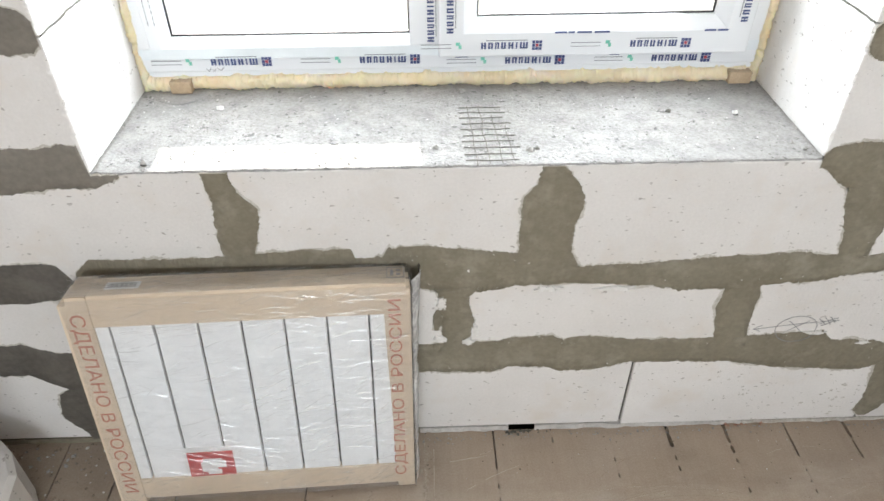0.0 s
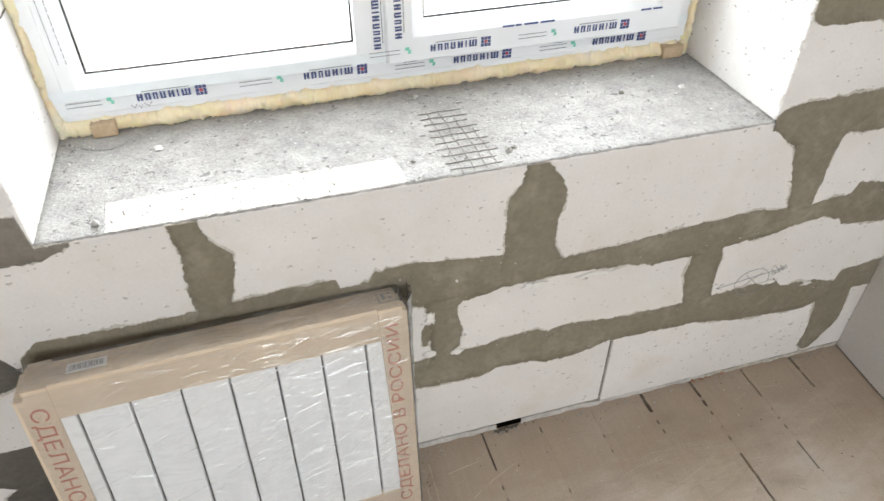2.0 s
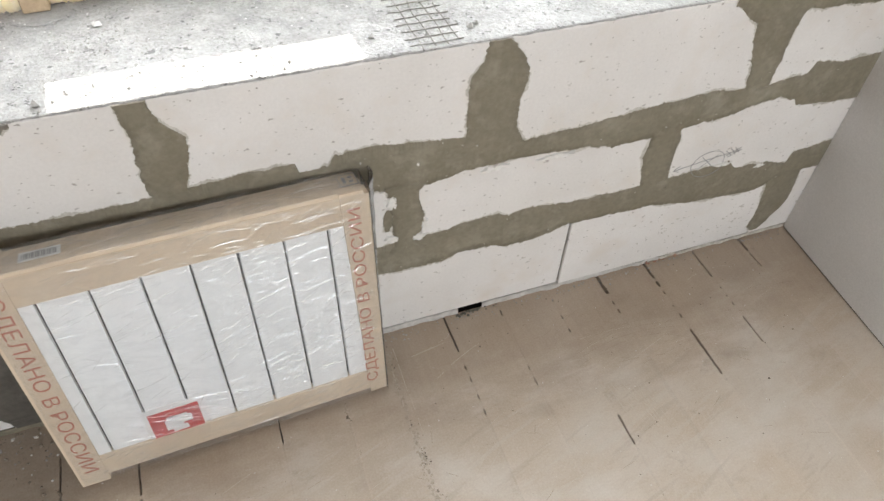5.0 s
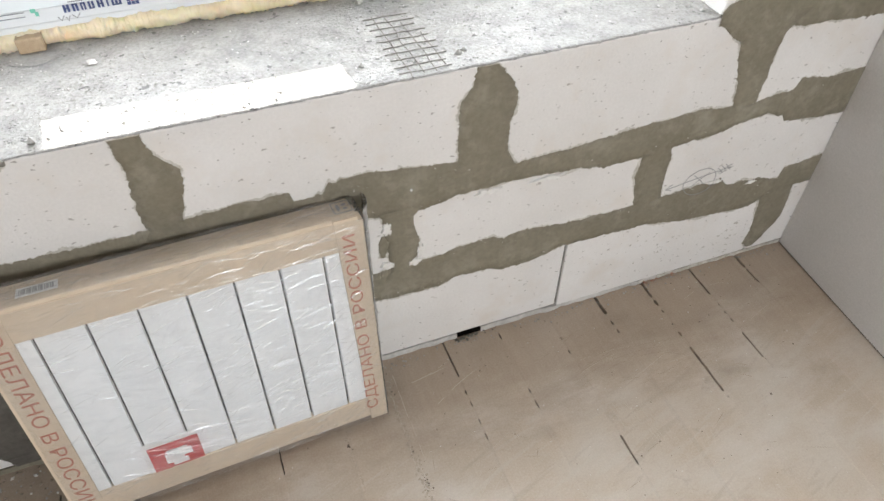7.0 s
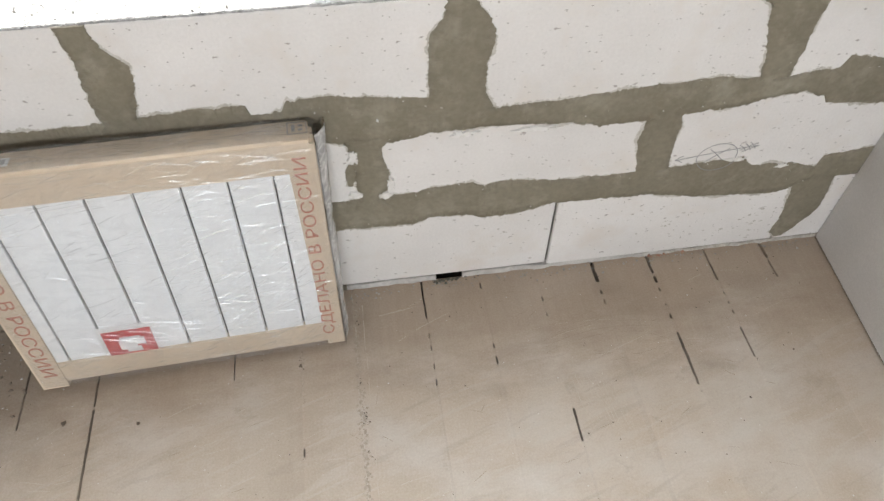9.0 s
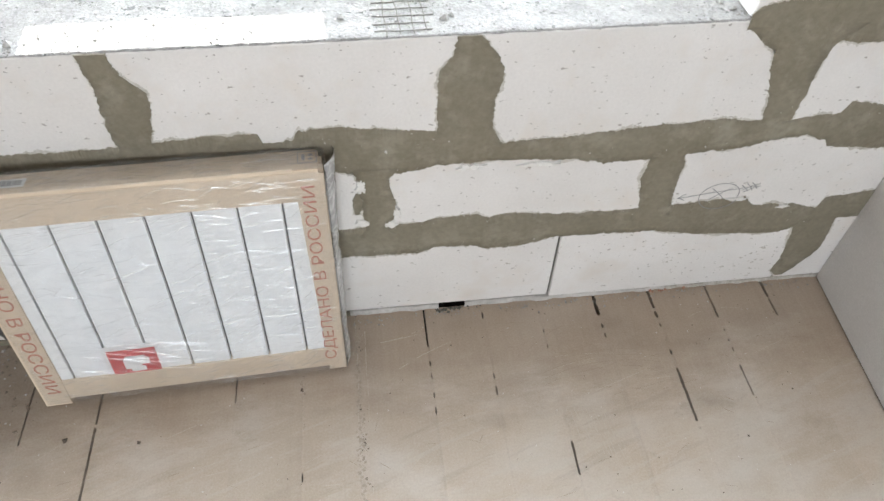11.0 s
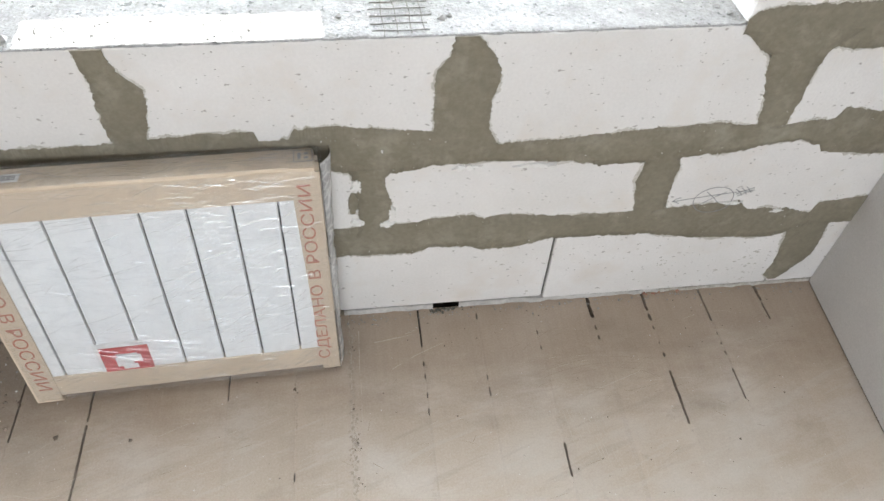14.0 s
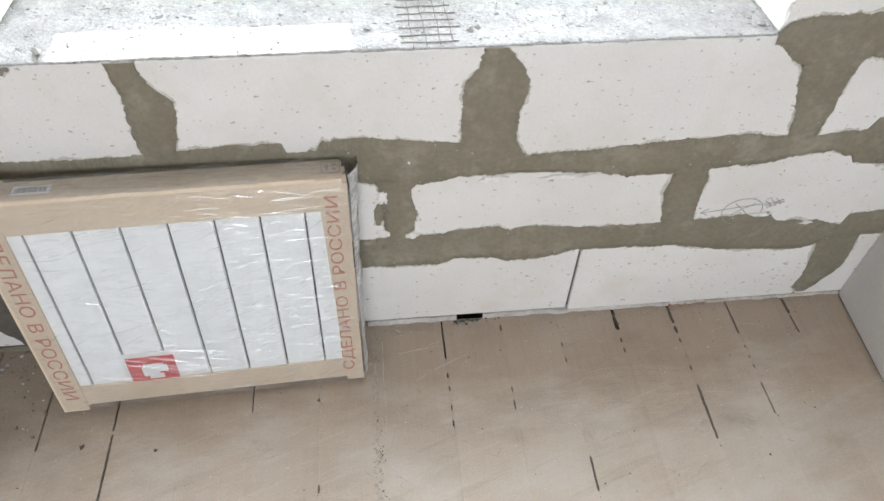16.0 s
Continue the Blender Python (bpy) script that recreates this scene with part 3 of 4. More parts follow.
# pale skim rubbed over the wall beside two joints
SKIM = rough_stone("white_skim", (0.70, 0.68, 0.64), (0.82, 0.80, 0.77), 0.95, 40.0, 180.0, None, 0.4, 0.001, ((0.42, 0.385, 0.31), 45.0))
for cx, cz, rx, rz, seed in ((0.077, 0.455, 0.013, 0.024, 1), (0.074, 0.347, 0.017, 0.014, 2), (0.134, 0.337, 0.017, 0.011, 3), (0.150, 0.37, 0.010, 0.028, 8), (0.45, 0.487, 0.05, 0.008, 4), (0.30, 0.49, 0.035, 0.010, 5), (0.93, 0.337, 0.03, 0.007, 6), (1.05, 0.30, 0.02, 0.006, 7)):
    bm = bmesh.new()
    mid = bm.verts.new((cx, -0.0052, cz))
    rim = []
    for k in range(48):
        a = math.tau * k / 48
        r = 0.8 + 0.5 * wob(math.cos(a) * 2.5, math.sin(a) * 2.5, seed * 3.7) + 0.4 * wob(math.cos(a) * 9, math.sin(a) * 9, seed * 1.9)
        rim.append((bm.verts.new((cx + rx * r * 0.85 * math.cos(a), -0.0046, cz + rz * r * 0.85 * math.sin(a))), bm.verts.new((cx + rx * r * math.cos(a), 0.0005, cz + rz * r * math.sin(a)))))
    for (a, b), (c, d) in zip(rim, rim[1:] + rim[:1]):
        bm.faces.new((mid, a, c))
        bm.faces.new((a, b, d, c))
    part("skim_patch", bm, SKIM, wall)

# dabs of mortar flicked on the lower blocks
rnd = random.Random(52)
bm = bmesh.new()
knots = [(rnd.uniform(0.1, 1.1), rnd.uniform(0.05, 0.22)) for _ in range(5)] + [(0.40, 0.16), (0.76, 0.17)]
for i in range(64):
    kx, kz = rnd.choice(knots)
    x, z = (rnd.gauss(kx, 0.03), rnd.gauss(kz, 0.025)) if i < 55 else (rnd.uniform(-0.5, 1.2), rnd.uniform(0.04, 0.76))
    if z < 0.03 or x > 1.23:
        continue
    size, long = rnd.uniform(0.0012, 0.0058) * rnd.choice((1, 1, 0.6)), rnd.uniform(1.0, 2.2)
    rim = [bm.verts.new((x + size * long * r * math.cos(a), 0.0004, z + size * r * math.sin(a))) for a, r in ((math.tau * k / 9, rnd.uniform(0.55, 1.15)) for k in range(9))]
    top = bm.verts.new((x, -0.0011, z))
    for k in range(9):
        bm.faces.new((rim[k], rim[(k + 1) % 9], top))
tagged(part("mortar_dabs", bm, RESIDUE, wall, "thin grey dabs of mortar"), kind="stuff")

# flecks of white block and mortar stuck along the joints
rnd = random.Random(21)
bm = bmesh.new()
for i in range(170):
    z = rnd.choice((0.245, 0.335, 0.50, 0.57, 0.60)) + rnd.gauss(0, 0.012)
    chunk(bm, (rnd.uniform(0.0, 1.24), -0.0022, z), rnd.uniform(0.0008, 0.0026), i, 0.8)
chunk(bm, (0.132, -0.004, 0.548), 0.005, 7, 1.5)
tagged(part("mortar_flecks", bm, WHITE_CRUMB, wall, "white flecks stuck to the mortar"), kind="stuff")

# sill screed
bm = bmesh.new()
nx, ny = 170, 44
grid = []
for j in range(ny + 1):
    row = []
    for i in range(nx + 1):
        x = OPEN_L - 0.004 + (OPEN_R - OPEN_L + 0.008) * i / nx
        y = 0.385 * j / ny
        z = SILL + 0.0028 * wob(x * 6, y * 6) + 0.0016 * wob(x * 30, y * 30, 3) + 0.0010 * wob(x * 90, y * 90, 5)
        z = max(z, 0.7972)
        if j == 0:
            y += 0.0015 + 0.0022 * wob(x * 40, 2.0) + 0.0016 * wob(x * 130, 3.0)
            z = 0.7962 + 0.0008 * wob(x * 60, 9.0)
        row.append(bm.verts.new((x, y, z)))
    grid.append(row)
skirt = [bm.verts.new((v.co.x, v.co.y + 0.004, 0.785)) for v in grid[0]]
for a, b in zip([skirt] + grid, grid):
    for i in range(nx):
        bm.faces.new((a[i], a[i + 1], b[i + 1], b[i]))
sill = part("window_sill", bm, SCREED, None, smooth=True)
tagged(sill, "rough grey cement screed sill strewn with crumbs", "window sill", kind="structure")

ridge = [(-0.52 + 0.085 * u, 0.288 - 0.018 * math.sin(u * 3.1) + 0.004 * wob(u * 4, 2.0), SILL + 0.0012) for u in np.linspace(0, 1, 14)]
part("screed_ridge", tube(bmesh.new(), ridge, 0.0016, 5), SCREED, sill)

# dark bars paint in shaded cracks at the reveal joints; crumbs along the screed
for x, way in ((OPEN_L, 1), (OPEN_R, -1)):
    run = np.linspace(0.006, 0.33, 60)
    part("reveal_joint", tube(bmesh.new(), [(x + way * (0.0002 + 0.0016 * wob(y * 40, x)), y, COURSES[4] + 0.001 + 0.003 * wob(y * 14, x * 5) + 0.0012 * wob(y * 80, x)) for y in run], 0.0019, 5), DARK_MORTAR, wall)
    bm = bmesh.new()
    rnd = random.Random(int(100 * x) + 200)
    for k in range(150):
        y = rnd.uniform(0.004, 0.30)
        chunk(bm, (x + way * abs(rnd.gauss(0, 0.0035)), y, SILL + 0.0005 + abs(rnd.gauss(0, 0.002))), rnd.uniform(0.0008, 0.0034), k, 0.7)
    tagged(part("reveal_crumbs", bm, CRUMB, wall, "grey crumbs in the corner of the reveal"), kind="stuff")

# plain walls that close the room
right = part("wall_right", a_box(0, 0.1, -4.6, 0.0, 0.007, TOP), BOARD_WALL)
right.matrix_world = pose(1.268, -0.002, 0, 0, 0, -3.7)
tagged(right, "smooth light grey partition wall", "wall", kind="structure")
part("floor_gap", a_box(0.004, 0.09, -4.5, -0.002, -0.004, 0.0075), DARK_MORTAR, right)
# out of view; its brown is chosen to darken the left corner
left = part("wall_left", a_box(-1.17, -1.07, -4.5, 0.0, 0, TOP), BROWN_WALL)
tagged(left, "plain unseen wall, brown to darken the left corner", "wall", kind="structure")
# unseen back wall, opened only to let the fill lamp through
bm = bmesh.new()
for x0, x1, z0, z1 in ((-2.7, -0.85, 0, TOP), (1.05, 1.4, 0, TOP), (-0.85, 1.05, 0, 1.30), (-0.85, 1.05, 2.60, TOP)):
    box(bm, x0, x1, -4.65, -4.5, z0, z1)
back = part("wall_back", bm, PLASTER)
tagged(back, "plain white plastered wall", "wall", kind="structure")
ceiling = part("ceiling", a_box(-2.7, 1.5, -4.6, 0.42, TOP, TOP + 0.15), PLASTER)
tagged(ceiling, "plain white ceiling", "ceiling", kind="structure")

# ---- window ----
FY = 0.335


def profile_bar(name, p0, p1, inward, material, parent, section):
    """A frame bar from p0 to p1 (x, z), whose section lists (distance inward, y)."""
    bm = bmesh.new()
    ends = []
    for (x, z), mitre in ((p0, 1), (p1, -1)):
        way = Vector((p1[0] - p0[0], p1[1] - p0[1])).normalized()
        ring = []
        for d, y in section:
            c = Vector((x, z)) + Vector(inward) * d + way * d * mitre
            ring.append(bm.verts.new((c.x, y, c.y)))
        ends.append(ring)
    a, b = ends
    n = len(section)
    for k in range(n):
        bm.faces.new((a[k], a[(k + 1) % n], b[(k + 1) % n], b[k]))
    bm.faces.new(a[::-1])
    bm.faces.new(b)
    bmesh.ops.recalc_face_normals(bm, faces=bm.faces)
    return part(name, bm, material, parent)


def frame_of(x0, x1, z0, z1, section, name, parent, material=PVC):
    made = []
    for p0, p1, inward in (((x0, z0), (x1, z0), (0, 1)), ((x1, z0), (x1, z1), (-1, 0)), ((x1, z1), (x0, z1), (0, -1)), ((x0, z1), (x0, z0), (1, 0))):
        made.append(profile_bar(name, p0, p1, inward, material, parent, section))
    return made


window = new("window_1")
tagged(window, "white plastic window with printed protective film, two panes", "window", kind="structure")
WX0, WX1, WZ0, WZ1 = -0.556, 0.776, 0.840, 2.12
outer = new("window_frame")
outer.parent = window
# fixed frame: flat face, rounded step, bead sloping to the pane
FRAME = [(0, FY + 0.003), (0.003, FY), (0.028, FY), (0.031, FY - 0.003), (0.054, FY - 0.003), (0.058, FY), (0.072, FY + 0.016), (0.072, FY + 0.034), (0.045, FY + 0.07), (0, FY + 0.07)]
frame_of(WX0, WX1, WZ0, WZ1, FRAME, "frame_bar", outer)
part("sub_profile", a_box(WX0 + 0.002, WX1 - 0.002, FY + 0.005, FY + 0.05, WZ0 - 0.012, WZ0 + 0.001, 0.001), PVC, outer)
part("mullion", a_box(0.022, 0.108, FY - 0.003, FY + 0.07, WZ0 + 0.055, WZ1 - 0.055, 0.002), PVC, outer)
SASH_Y = 0.313
SASH = [(0, SASH_Y + 0.02), (0.001, SASH_Y + 0.004), (0.004, SASH_Y), (0.052, SASH_Y), (0.058, SASH_Y + 0.003), (0.080, SASH_Y + 0.018), (0.080, SASH_Y + 0.04), (0.060, SASH_Y + 0.07), (0.01, SASH_Y + 0.07), (0.008, SASH_Y + 0.02)]
sash = new("sash")
sash.parent = window
SX0, SX1, SZ0, SZ1 = 0.082, 0.742, 0.872, 2.09
frame_of(SX0, SX1, SZ0, SZ1, SASH, "sash_bar", sash)


def pane(x0, x1, z0, z1, y, parent):
    p = part("pane", a_box(x0 - 0.008, x1 + 0.008, y, y + 0.004, z0 - 0.008, z1 + 0.008), GLASS, parent)
    p.visible_shadow = False
    g = 0.0035
    bm = bmesh.new()
    for q in ((x0, x1, z0, z0 + g), (x0, x1, z1 - g, z1), (x0, x0 + g, z0, z1), (x1 - g, x1, z0, z1)):
        box(bm, q[0], q[1], y - 0.004, y - 0.0005, q[2], q[3])
    part("gasket", bm, GASKET, parent, "black rubber gasket")


pane(WX0 + 0.072, 0.022, WZ0 + 0.072, WZ1 - 0.072, FY + 0.026, outer)
pane(SX0 + 0.080, SX1 - 0.080, SZ0 + 0.080, SZ1 - 0.080, SASH_Y + 0.030, sash)

# printed protective film on the frame: words and marks as plain bars
LETTERS = ((0, 1.25), (1.45, 0.35), (2.0, 0.85), (3.05, 0.8), (4.0, 0.7), (4.85, 0.8), (5.8, 0.85))


def print_set(x, z, y, parent, length=0.101, upright=False, flip=1):
    """A word of seven bars, an emblem, two thin lines and a green mark, running along x, or along z when upright."""
    def lay(bm, u0, u1, v0, v1):
        if upright:
            box(bm, x + flip * v0, x + flip * v1, y - 0.0006, y, z + u0, z + u1)
        else:
            box(bm, x + u0, x + u1, y - 0.0006, y, z + v0, z + v1)
    k = length / 6.65
    bm = bmesh.new()
    for a, w in LETTERS:
        u0 = length - (a + w) * k
        strokes = 3 if w > 1 else 2 if w > 0.5 else 1
        step = w * k / strokes
        for q in range(strokes):
            lay(bm, u0 + q * step + 0.0011, u0 + (q + 1) * step - 0.0011, -0.0070, 0.0070)
        lay(bm, u0 + 0.0011, u0 + w * k - 0.0011, (-0.0070, 0.0046, -0.001)[int(a) % 3], (-0.0046, 0.0070, 0.0014)[int(a) % 3])
    part("print_word", bm, PRINT_BLUE, parent, "dark blue print on film")
    bm = bmesh.new()
    e = length + 0.008
    for a in range(3):
        for b in range(3):
            if (a, b) != (1, 1):
                lay(bm, e + a * 0.0072, e + a * 0.0072 + 0.0062, -0.0105 + b * 0.0072, -0.0043 + b * 0.0072)
    part("print_emblem", bm, PRINT_BLUE, parent, "dark blue square emblem")
    bm = bmesh.new()
    lay(bm, e + 0.0072, e + 0.0134, -0.0033, 0.0029)
    part("print_emblem", bm, PRINT_RED, parent, "red centre of emblem")
    bm = bmesh.new()
    lay(bm, 0.012, length - 0.002, 0.0105, 0.0120)
    for v in (() if upright else (-0.004, 0.004)):
        lay(bm, -0.125, -0.062, v - 0.0006, v + 0.0006)
    part("print_line", bm, PRINT_GREY, parent, "thin grey printed lines")
    bm = bmesh.new()
    lay(bm, -0.052, -0.043, 0.001, 0.008)
    lay(bm, -0.046, -0.040, -0.006, 0.002)
    if upright:
        bm.free()
        return
    part("print_mark", bm, PRINT_GREEN, parent, "small green printed mark")


FILM_Y = FY - 0.0036
part("film", a_box(WX0 + 0.004, WX1 - 0.004, FILM_Y, FILM_Y + 0.0004, WZ0 + 0.0312, WZ0 + 0.0535), FILM_WHITE, outer, "bluish protective film")
for x in (-0.405, -0.088, 0.225, 0.544):
    print_set(x, 0.864 if x < 0.1 else 0.857, FILM_Y - 0.0002, outer)
for x in (0.170, 0.486):
    print_set(x, 0.898, SASH_Y - 0.0002, sash)
bm = bmesh.new()
for x0, x1, z in ((0.325, 0.350, 0.9225), (0.353, 0.366, 0.9225), (0.372, 0.402, 0.9225), (0.408, 0.440, 0.9225), (0.640, 0.664, 0.9225), (0.668, 0.690, 0.9225)):
    box(bm, x0, x1, SASH_Y - 0.0008, SASH_Y - 0.0002, z, z + 0.004)
part("print_word", bm, PRINT_BLUE, sash, "cut-off dark blue print on film")
bm = bmesh.new()
for x0, x1 in ((0.118, 0.146), (0.452, 0.472)):
    box(bm, x0, x1, FILM_Y - 0.0008, FILM_Y - 0.0002, 0.8655, 0.8705)
part("print_word", bm, PRINT_BLUE, outer, "cut-off dark blue print on film")
print_set(0.106, 0.925, SASH_Y - 0.0002, sash, upright=True)
print_set(0.718, 0.94, SASH_Y - 0.0002, sash, upright=True, flip=-1)
print_set(0.066, 0.90, FY - 0.0034, outer, upright=True)
bm = bmesh.new()
for k in range(14):
    box(bm, -0.503, -0.5015, FILM_Y - 0.0008, FILM_Y - 0.0002, 0.945 + 0.012 * k, 0.953 + 0.012 * k)
    box(bm, -0.516, -0.5150, FILM_Y - 0.0008, FILM_Y - 0.0002, 0.945 + 0.012 * k, 0.956 + 0.012 * k)
part("print_line", bm, PRINT_GREY, outer)
bm = bmesh.new()
for x0, x1, z in ((-0.418, -0.408, 0.845), (-0.405, -0.398, 0.843), (-0.394, -0.380, 0.846)):
    tube(bm, [(x0, FY - 0.0006, z + 0.004), ((x0 + x1) / 2, FY - 0.0006, z - 0.003), (x1, FY - 0.0006, z + 0.005)], 0.0009, 4)
part("marker_scrawl", bm, INK, outer, "illegible marker scrawl")


# mounting foam round the frame
def foam_bead(name, p0, p1, r0, r1, label):
    bm = bmesh.new()
    n, sides = 760, 16
    rings = []
    for i in range(n + 1):
        u = i / n
        c = Vector(p0).lerp(Vector(p1), u)
        s = (Vector(p1) - Vector(p0)).length * u
        ring = []
        for k in range(sides):
            a = math.tau * k / sides
            d = Vector((0, math.cos(a) * r0, math.sin(a) * r1)) if abs(p1[0] - p0[0]) > 0.1 else Vector((math.sin(a) * r1, math.cos(a) * r0, 0))
            p = c + d
            swell = 1 + 0.34 * noise.noise(p * 24) + 0.24 * noise.noise(p * 65) + 0.17 * noise.noise(p * 150) + 0.14 * noise.noise(p * 310)
            ring.append(bm.verts.new(c + d * swell))
        rings.append(ring)
    for a, b in zip(rings, rings[1:]):
        for k in range(sides):
            bm.faces.new((a[k], a[(k + 1) % sides], b[(k + 1) % sides], b[k]))
    bmesh.ops.recalc_face_normals(bm, faces=bm.faces)
    ob = part(name, bm, FOAM, None, smooth=True)
    return tagged(ob, label, "foam")


foam_bead("foam_bead", (-0.57, 0.352, 0.814), (0.79, 0.352, 0.814), 0.022, 0.019, "yellow mounting foam under the window frame")
foam_bead("foam_bead", (-0.556, 0.350, 0.80), (-0.556, 0.350, 2.14), 0.022, 0.011, "yellow mounting foam beside the window frame")
foam_bead("foam_bead", (0.783, 0.350, 0.80), (0.783, 0.350, 2.14), 0.022, 0.012, "yellow mounting foam beside the window frame")
for x0, x1, y0, z1 in ((-0.500, -0.454, 0.317, 0.826), (0.722, 0.772, 0.318, 0.826)):
    pad = part("spacer_block", a_box(x0, x1, y0, 0.37, 0.7985, z1, 0.002), PAD)
    tagged(pad, "small wooden spacer block under the window frame", "block")

# reinforcing mesh half sunk in the screed
grid_wire = new("wire_mesh")
tagged(grid_wire, "offcut of rusty reinforcing mesh sunk in the sill", "wire mesh")
for k, x in enumerate((0.142, 0.166, 0.190, 0.212)):
    y0, y1 = ((0.004, 0.235), (0.008, 0.225), (0.010, 0.200), (0.022, 0.150))[k]
    part("wire", tube(bmesh.new(), [(x + 0.004 * wob(x * 90, y * 20) - 0.055 * (y - 0.1) * 0.5, y, SILL + 0.0014 + 0.0020 * wob(x * 50, y * 25, 2)) for y in np.linspace(y0, y1, 16)], 0.0011), WIRE, grid_wire)
for k in range(10):
    y = 0.018 + 0.0235 * k
    x0, x1 = 0.122 + 0.006 * wob(k * 3.1, 1) - 0.027 * (y - 0.1), 0.222 + 0.014 * wob(k * 2.3, 5) - 0.027 * (y - 0.1) - 0.012 * (k > 6)
    part("wire", tube(bmesh.new(), [(x, y + 0.003 * wob(x * 25, k * 1.7), SILL + 0.0022 + 0.0018 * wob(x * 40, k * 1.37)) for x in np.linspace(x0, x1, 12)], 0.0011), WIRE, grid_wire)


# crumbs and pebbles
def scatter(name, material, spots, label, category="rubble"):
    bm = bmesh.new()
    for i, (x, y, z, s) in enumerate(spots):
        chunk(bm, (x, y, z + s * 0.35), s, i + len(spots))
    return tagged(part(name, bm, material), label, category, kind="stuff")


rnd = random.Random(5)
spots = []
for _ in range(900):
    x, y = rnd.uniform(OPEN_L + 0.01, OPEN_R - 0.01), rnd.uniform(0.012, 0.31)
    if rnd.random() < (0.85 if x < -0.1 else 0.45):
        spots.append((x, y, SILL, rnd.choice((0.0012, 0.0016, 0.002, 0.0028, 0.0035))))
for _ in range(90):
    spots.append((rnd.gauss(-0.36, 0.05), rnd.gauss(0.19, 0.035), SILL, rnd.uniform(0.0015, 0.0035)))
scatter("sill_crumbs", CRUMB, spots, "grey cement crumbs scattered over the sill")
scatter("sill_crumbs", WHITE_CRUMB, [(rnd.uniform(OPEN_L + 0.01, OPEN_R - 0.01), rnd.uniform(0.02, 0.31), SILL, rnd.uniform(0.0015, 0.003)) for _ in range(140)], "white crumbs scattered over the sill")
for x, y, s, mt in ((-0.379, 0.244, 0.010, WHITE_CRUMB), (0.247, 0.053, 0.011, CRUMB), (0.262, 0.058, 0.007, CRUMB), (0.069, 0.067, 0.009, CRUMB), (0.555, 0.197, 0.008, DARK_MORTAR), (0.690, 0.184, 0.009, WHITE_CRUMB),
                    (-0.473, 0.030, 0.011, CRUMB), (0.755, 0.06, 0.008, CRUMB), (0.770, 0.035, 0.010, CRUMB), (0.13, 0.30, 0.011, CRUMB)):
    bm = bmesh.new()
    chunk(bm, (0, 0, 0), s, int(1000 * (x + 2)))
    bmesh.ops.subdivide_edges(bm, edges=bm.edges[:], cuts=1, smooth=0.4)
    p = part("pebble", bm, mt, smooth=False)
    p.location = (x, y, SILL + s * 0.4)
    tagged(p, "small broken lump of mortar on the sill", "pebble", "pebbles on the sill")

# ---- wrapped radiator leaning on the wall ----
X0, X1, H, D = -0.327, 0.344, 0.577, 0.075
W = X1 - X0
pack = new("wrapped_radiator")
tagged(pack, "new white radiator in cardboard edging and clear wrap", "radiator")
pack.matrix_world = pose(-0.3371, -0.1743, 0.0157, -8.37, 1.08, 2.97)
Z_LOW, Z_HIGH, SIDE_L, SIDE = 0.081, 0.4995, 0.055, 0.0560
# near-black panel behind the sections paints in the shade of the slots
part("shade_panel", a_box(X0 + 0.01, X1 - 0.03, 0.016, D - 0.010, 0.012, H - 0.03), SLOT_SHADE, pack, "near-black panel giving the radiator slots their shade")


def lifted(bm, by=0.010, heel=0.0):
    """The lower front edge crushed upwards a little, the back edge resting on the floor."""
    for v in bm.verts:
        if v.co.z < 0.02:
            v.co.z += by if v.co.y < 0.03 else heel
    return bm


def round_corner(bm, x, z, radius):
    """Rounds the one edge that runs front to back at the given corner."""
    edge = [e for e in bm.edges if all(abs(v.co.x - x) < 1e-5 and abs(v.co.z - z) < 1e-5 for v in e.verts)]
    bmesh.ops.bevel(bm, geom=edge, offset=radius, segments=5, affect="EDGES")
    return bm


def tapered(bm, by):
    """A channel whose inner edge runs towards the outer one at the foot."""
    for v in bm.verts:
        if v.co.x < X1 - SIDE / 2:
            v.co.x += by * (1 - v.co.z / H)
    return bm


# front sections with open slots between them
slots = [-0.2455 + 0.0842 * k for k in range(7)]
edges = [X0 + SIDE_L - 0.012] + slots + [X1 - 0.024]
for k, (a, b) in enumerate(zip(edges, edges[1:])):
    part("section", a_box(a + 0.0022, b - 0.0022, 0.004, 0.014, Z_LOW - 0.02, Z_HIGH + 0.02, 0.0015), ENAMEL, pack, "white enamelled front" if k == 0 else "")
# cardboard edging: side channels lie over the top and bottom ones
part("top_edging", a_box(X0 + 0.012, X1 - 0.008, 0.001, D - 0.002, Z_HIGH, H - 0.002, 0.005), CARDBOARD, pack, "brown cardboard edging")
part("bottom_edging", lifted(a_box(X0 + 0.004, X1 - 0.004, 0.001, D - 0.002, 0.003, Z_LOW, 0.004), 0.013), CARDBOARD, pack, "brown cardboard edging")
side_l = part("side_edging", lifted(round_corner(a_box(X0, X0 + SIDE_L, -0.0015, D, 0.0, H - 0.001), X0, H - 0.001, 0.018), 0.004, -0.008), CARDBOARD, pack, "brown cardboard edging with red lettering")
side_r = part("side_edging", tapered(lifted(round_corner(a_box(X1 - SIDE, X1, -0.0015, 0.030, 0.0, H - 0.001), X1, H - 0.001, 0.010)), 0.018), CARDBOARD, pack, "brown cardboard edging with red lettering")


part("end_panel", a_box(X1 - 0.05, X1 - 0.006, 0.030, D - 0.004, 0.02, H - 0.03, 0.004), ENAMEL, pack, "white enamelled end")
part("corner_edging", a_box(X1 - SIDE, X1 - 0.002, 0.029, D, H - 0.055, H - 0.0005, 0.014), CARDBOARD, pack, "brown cardboard corner")


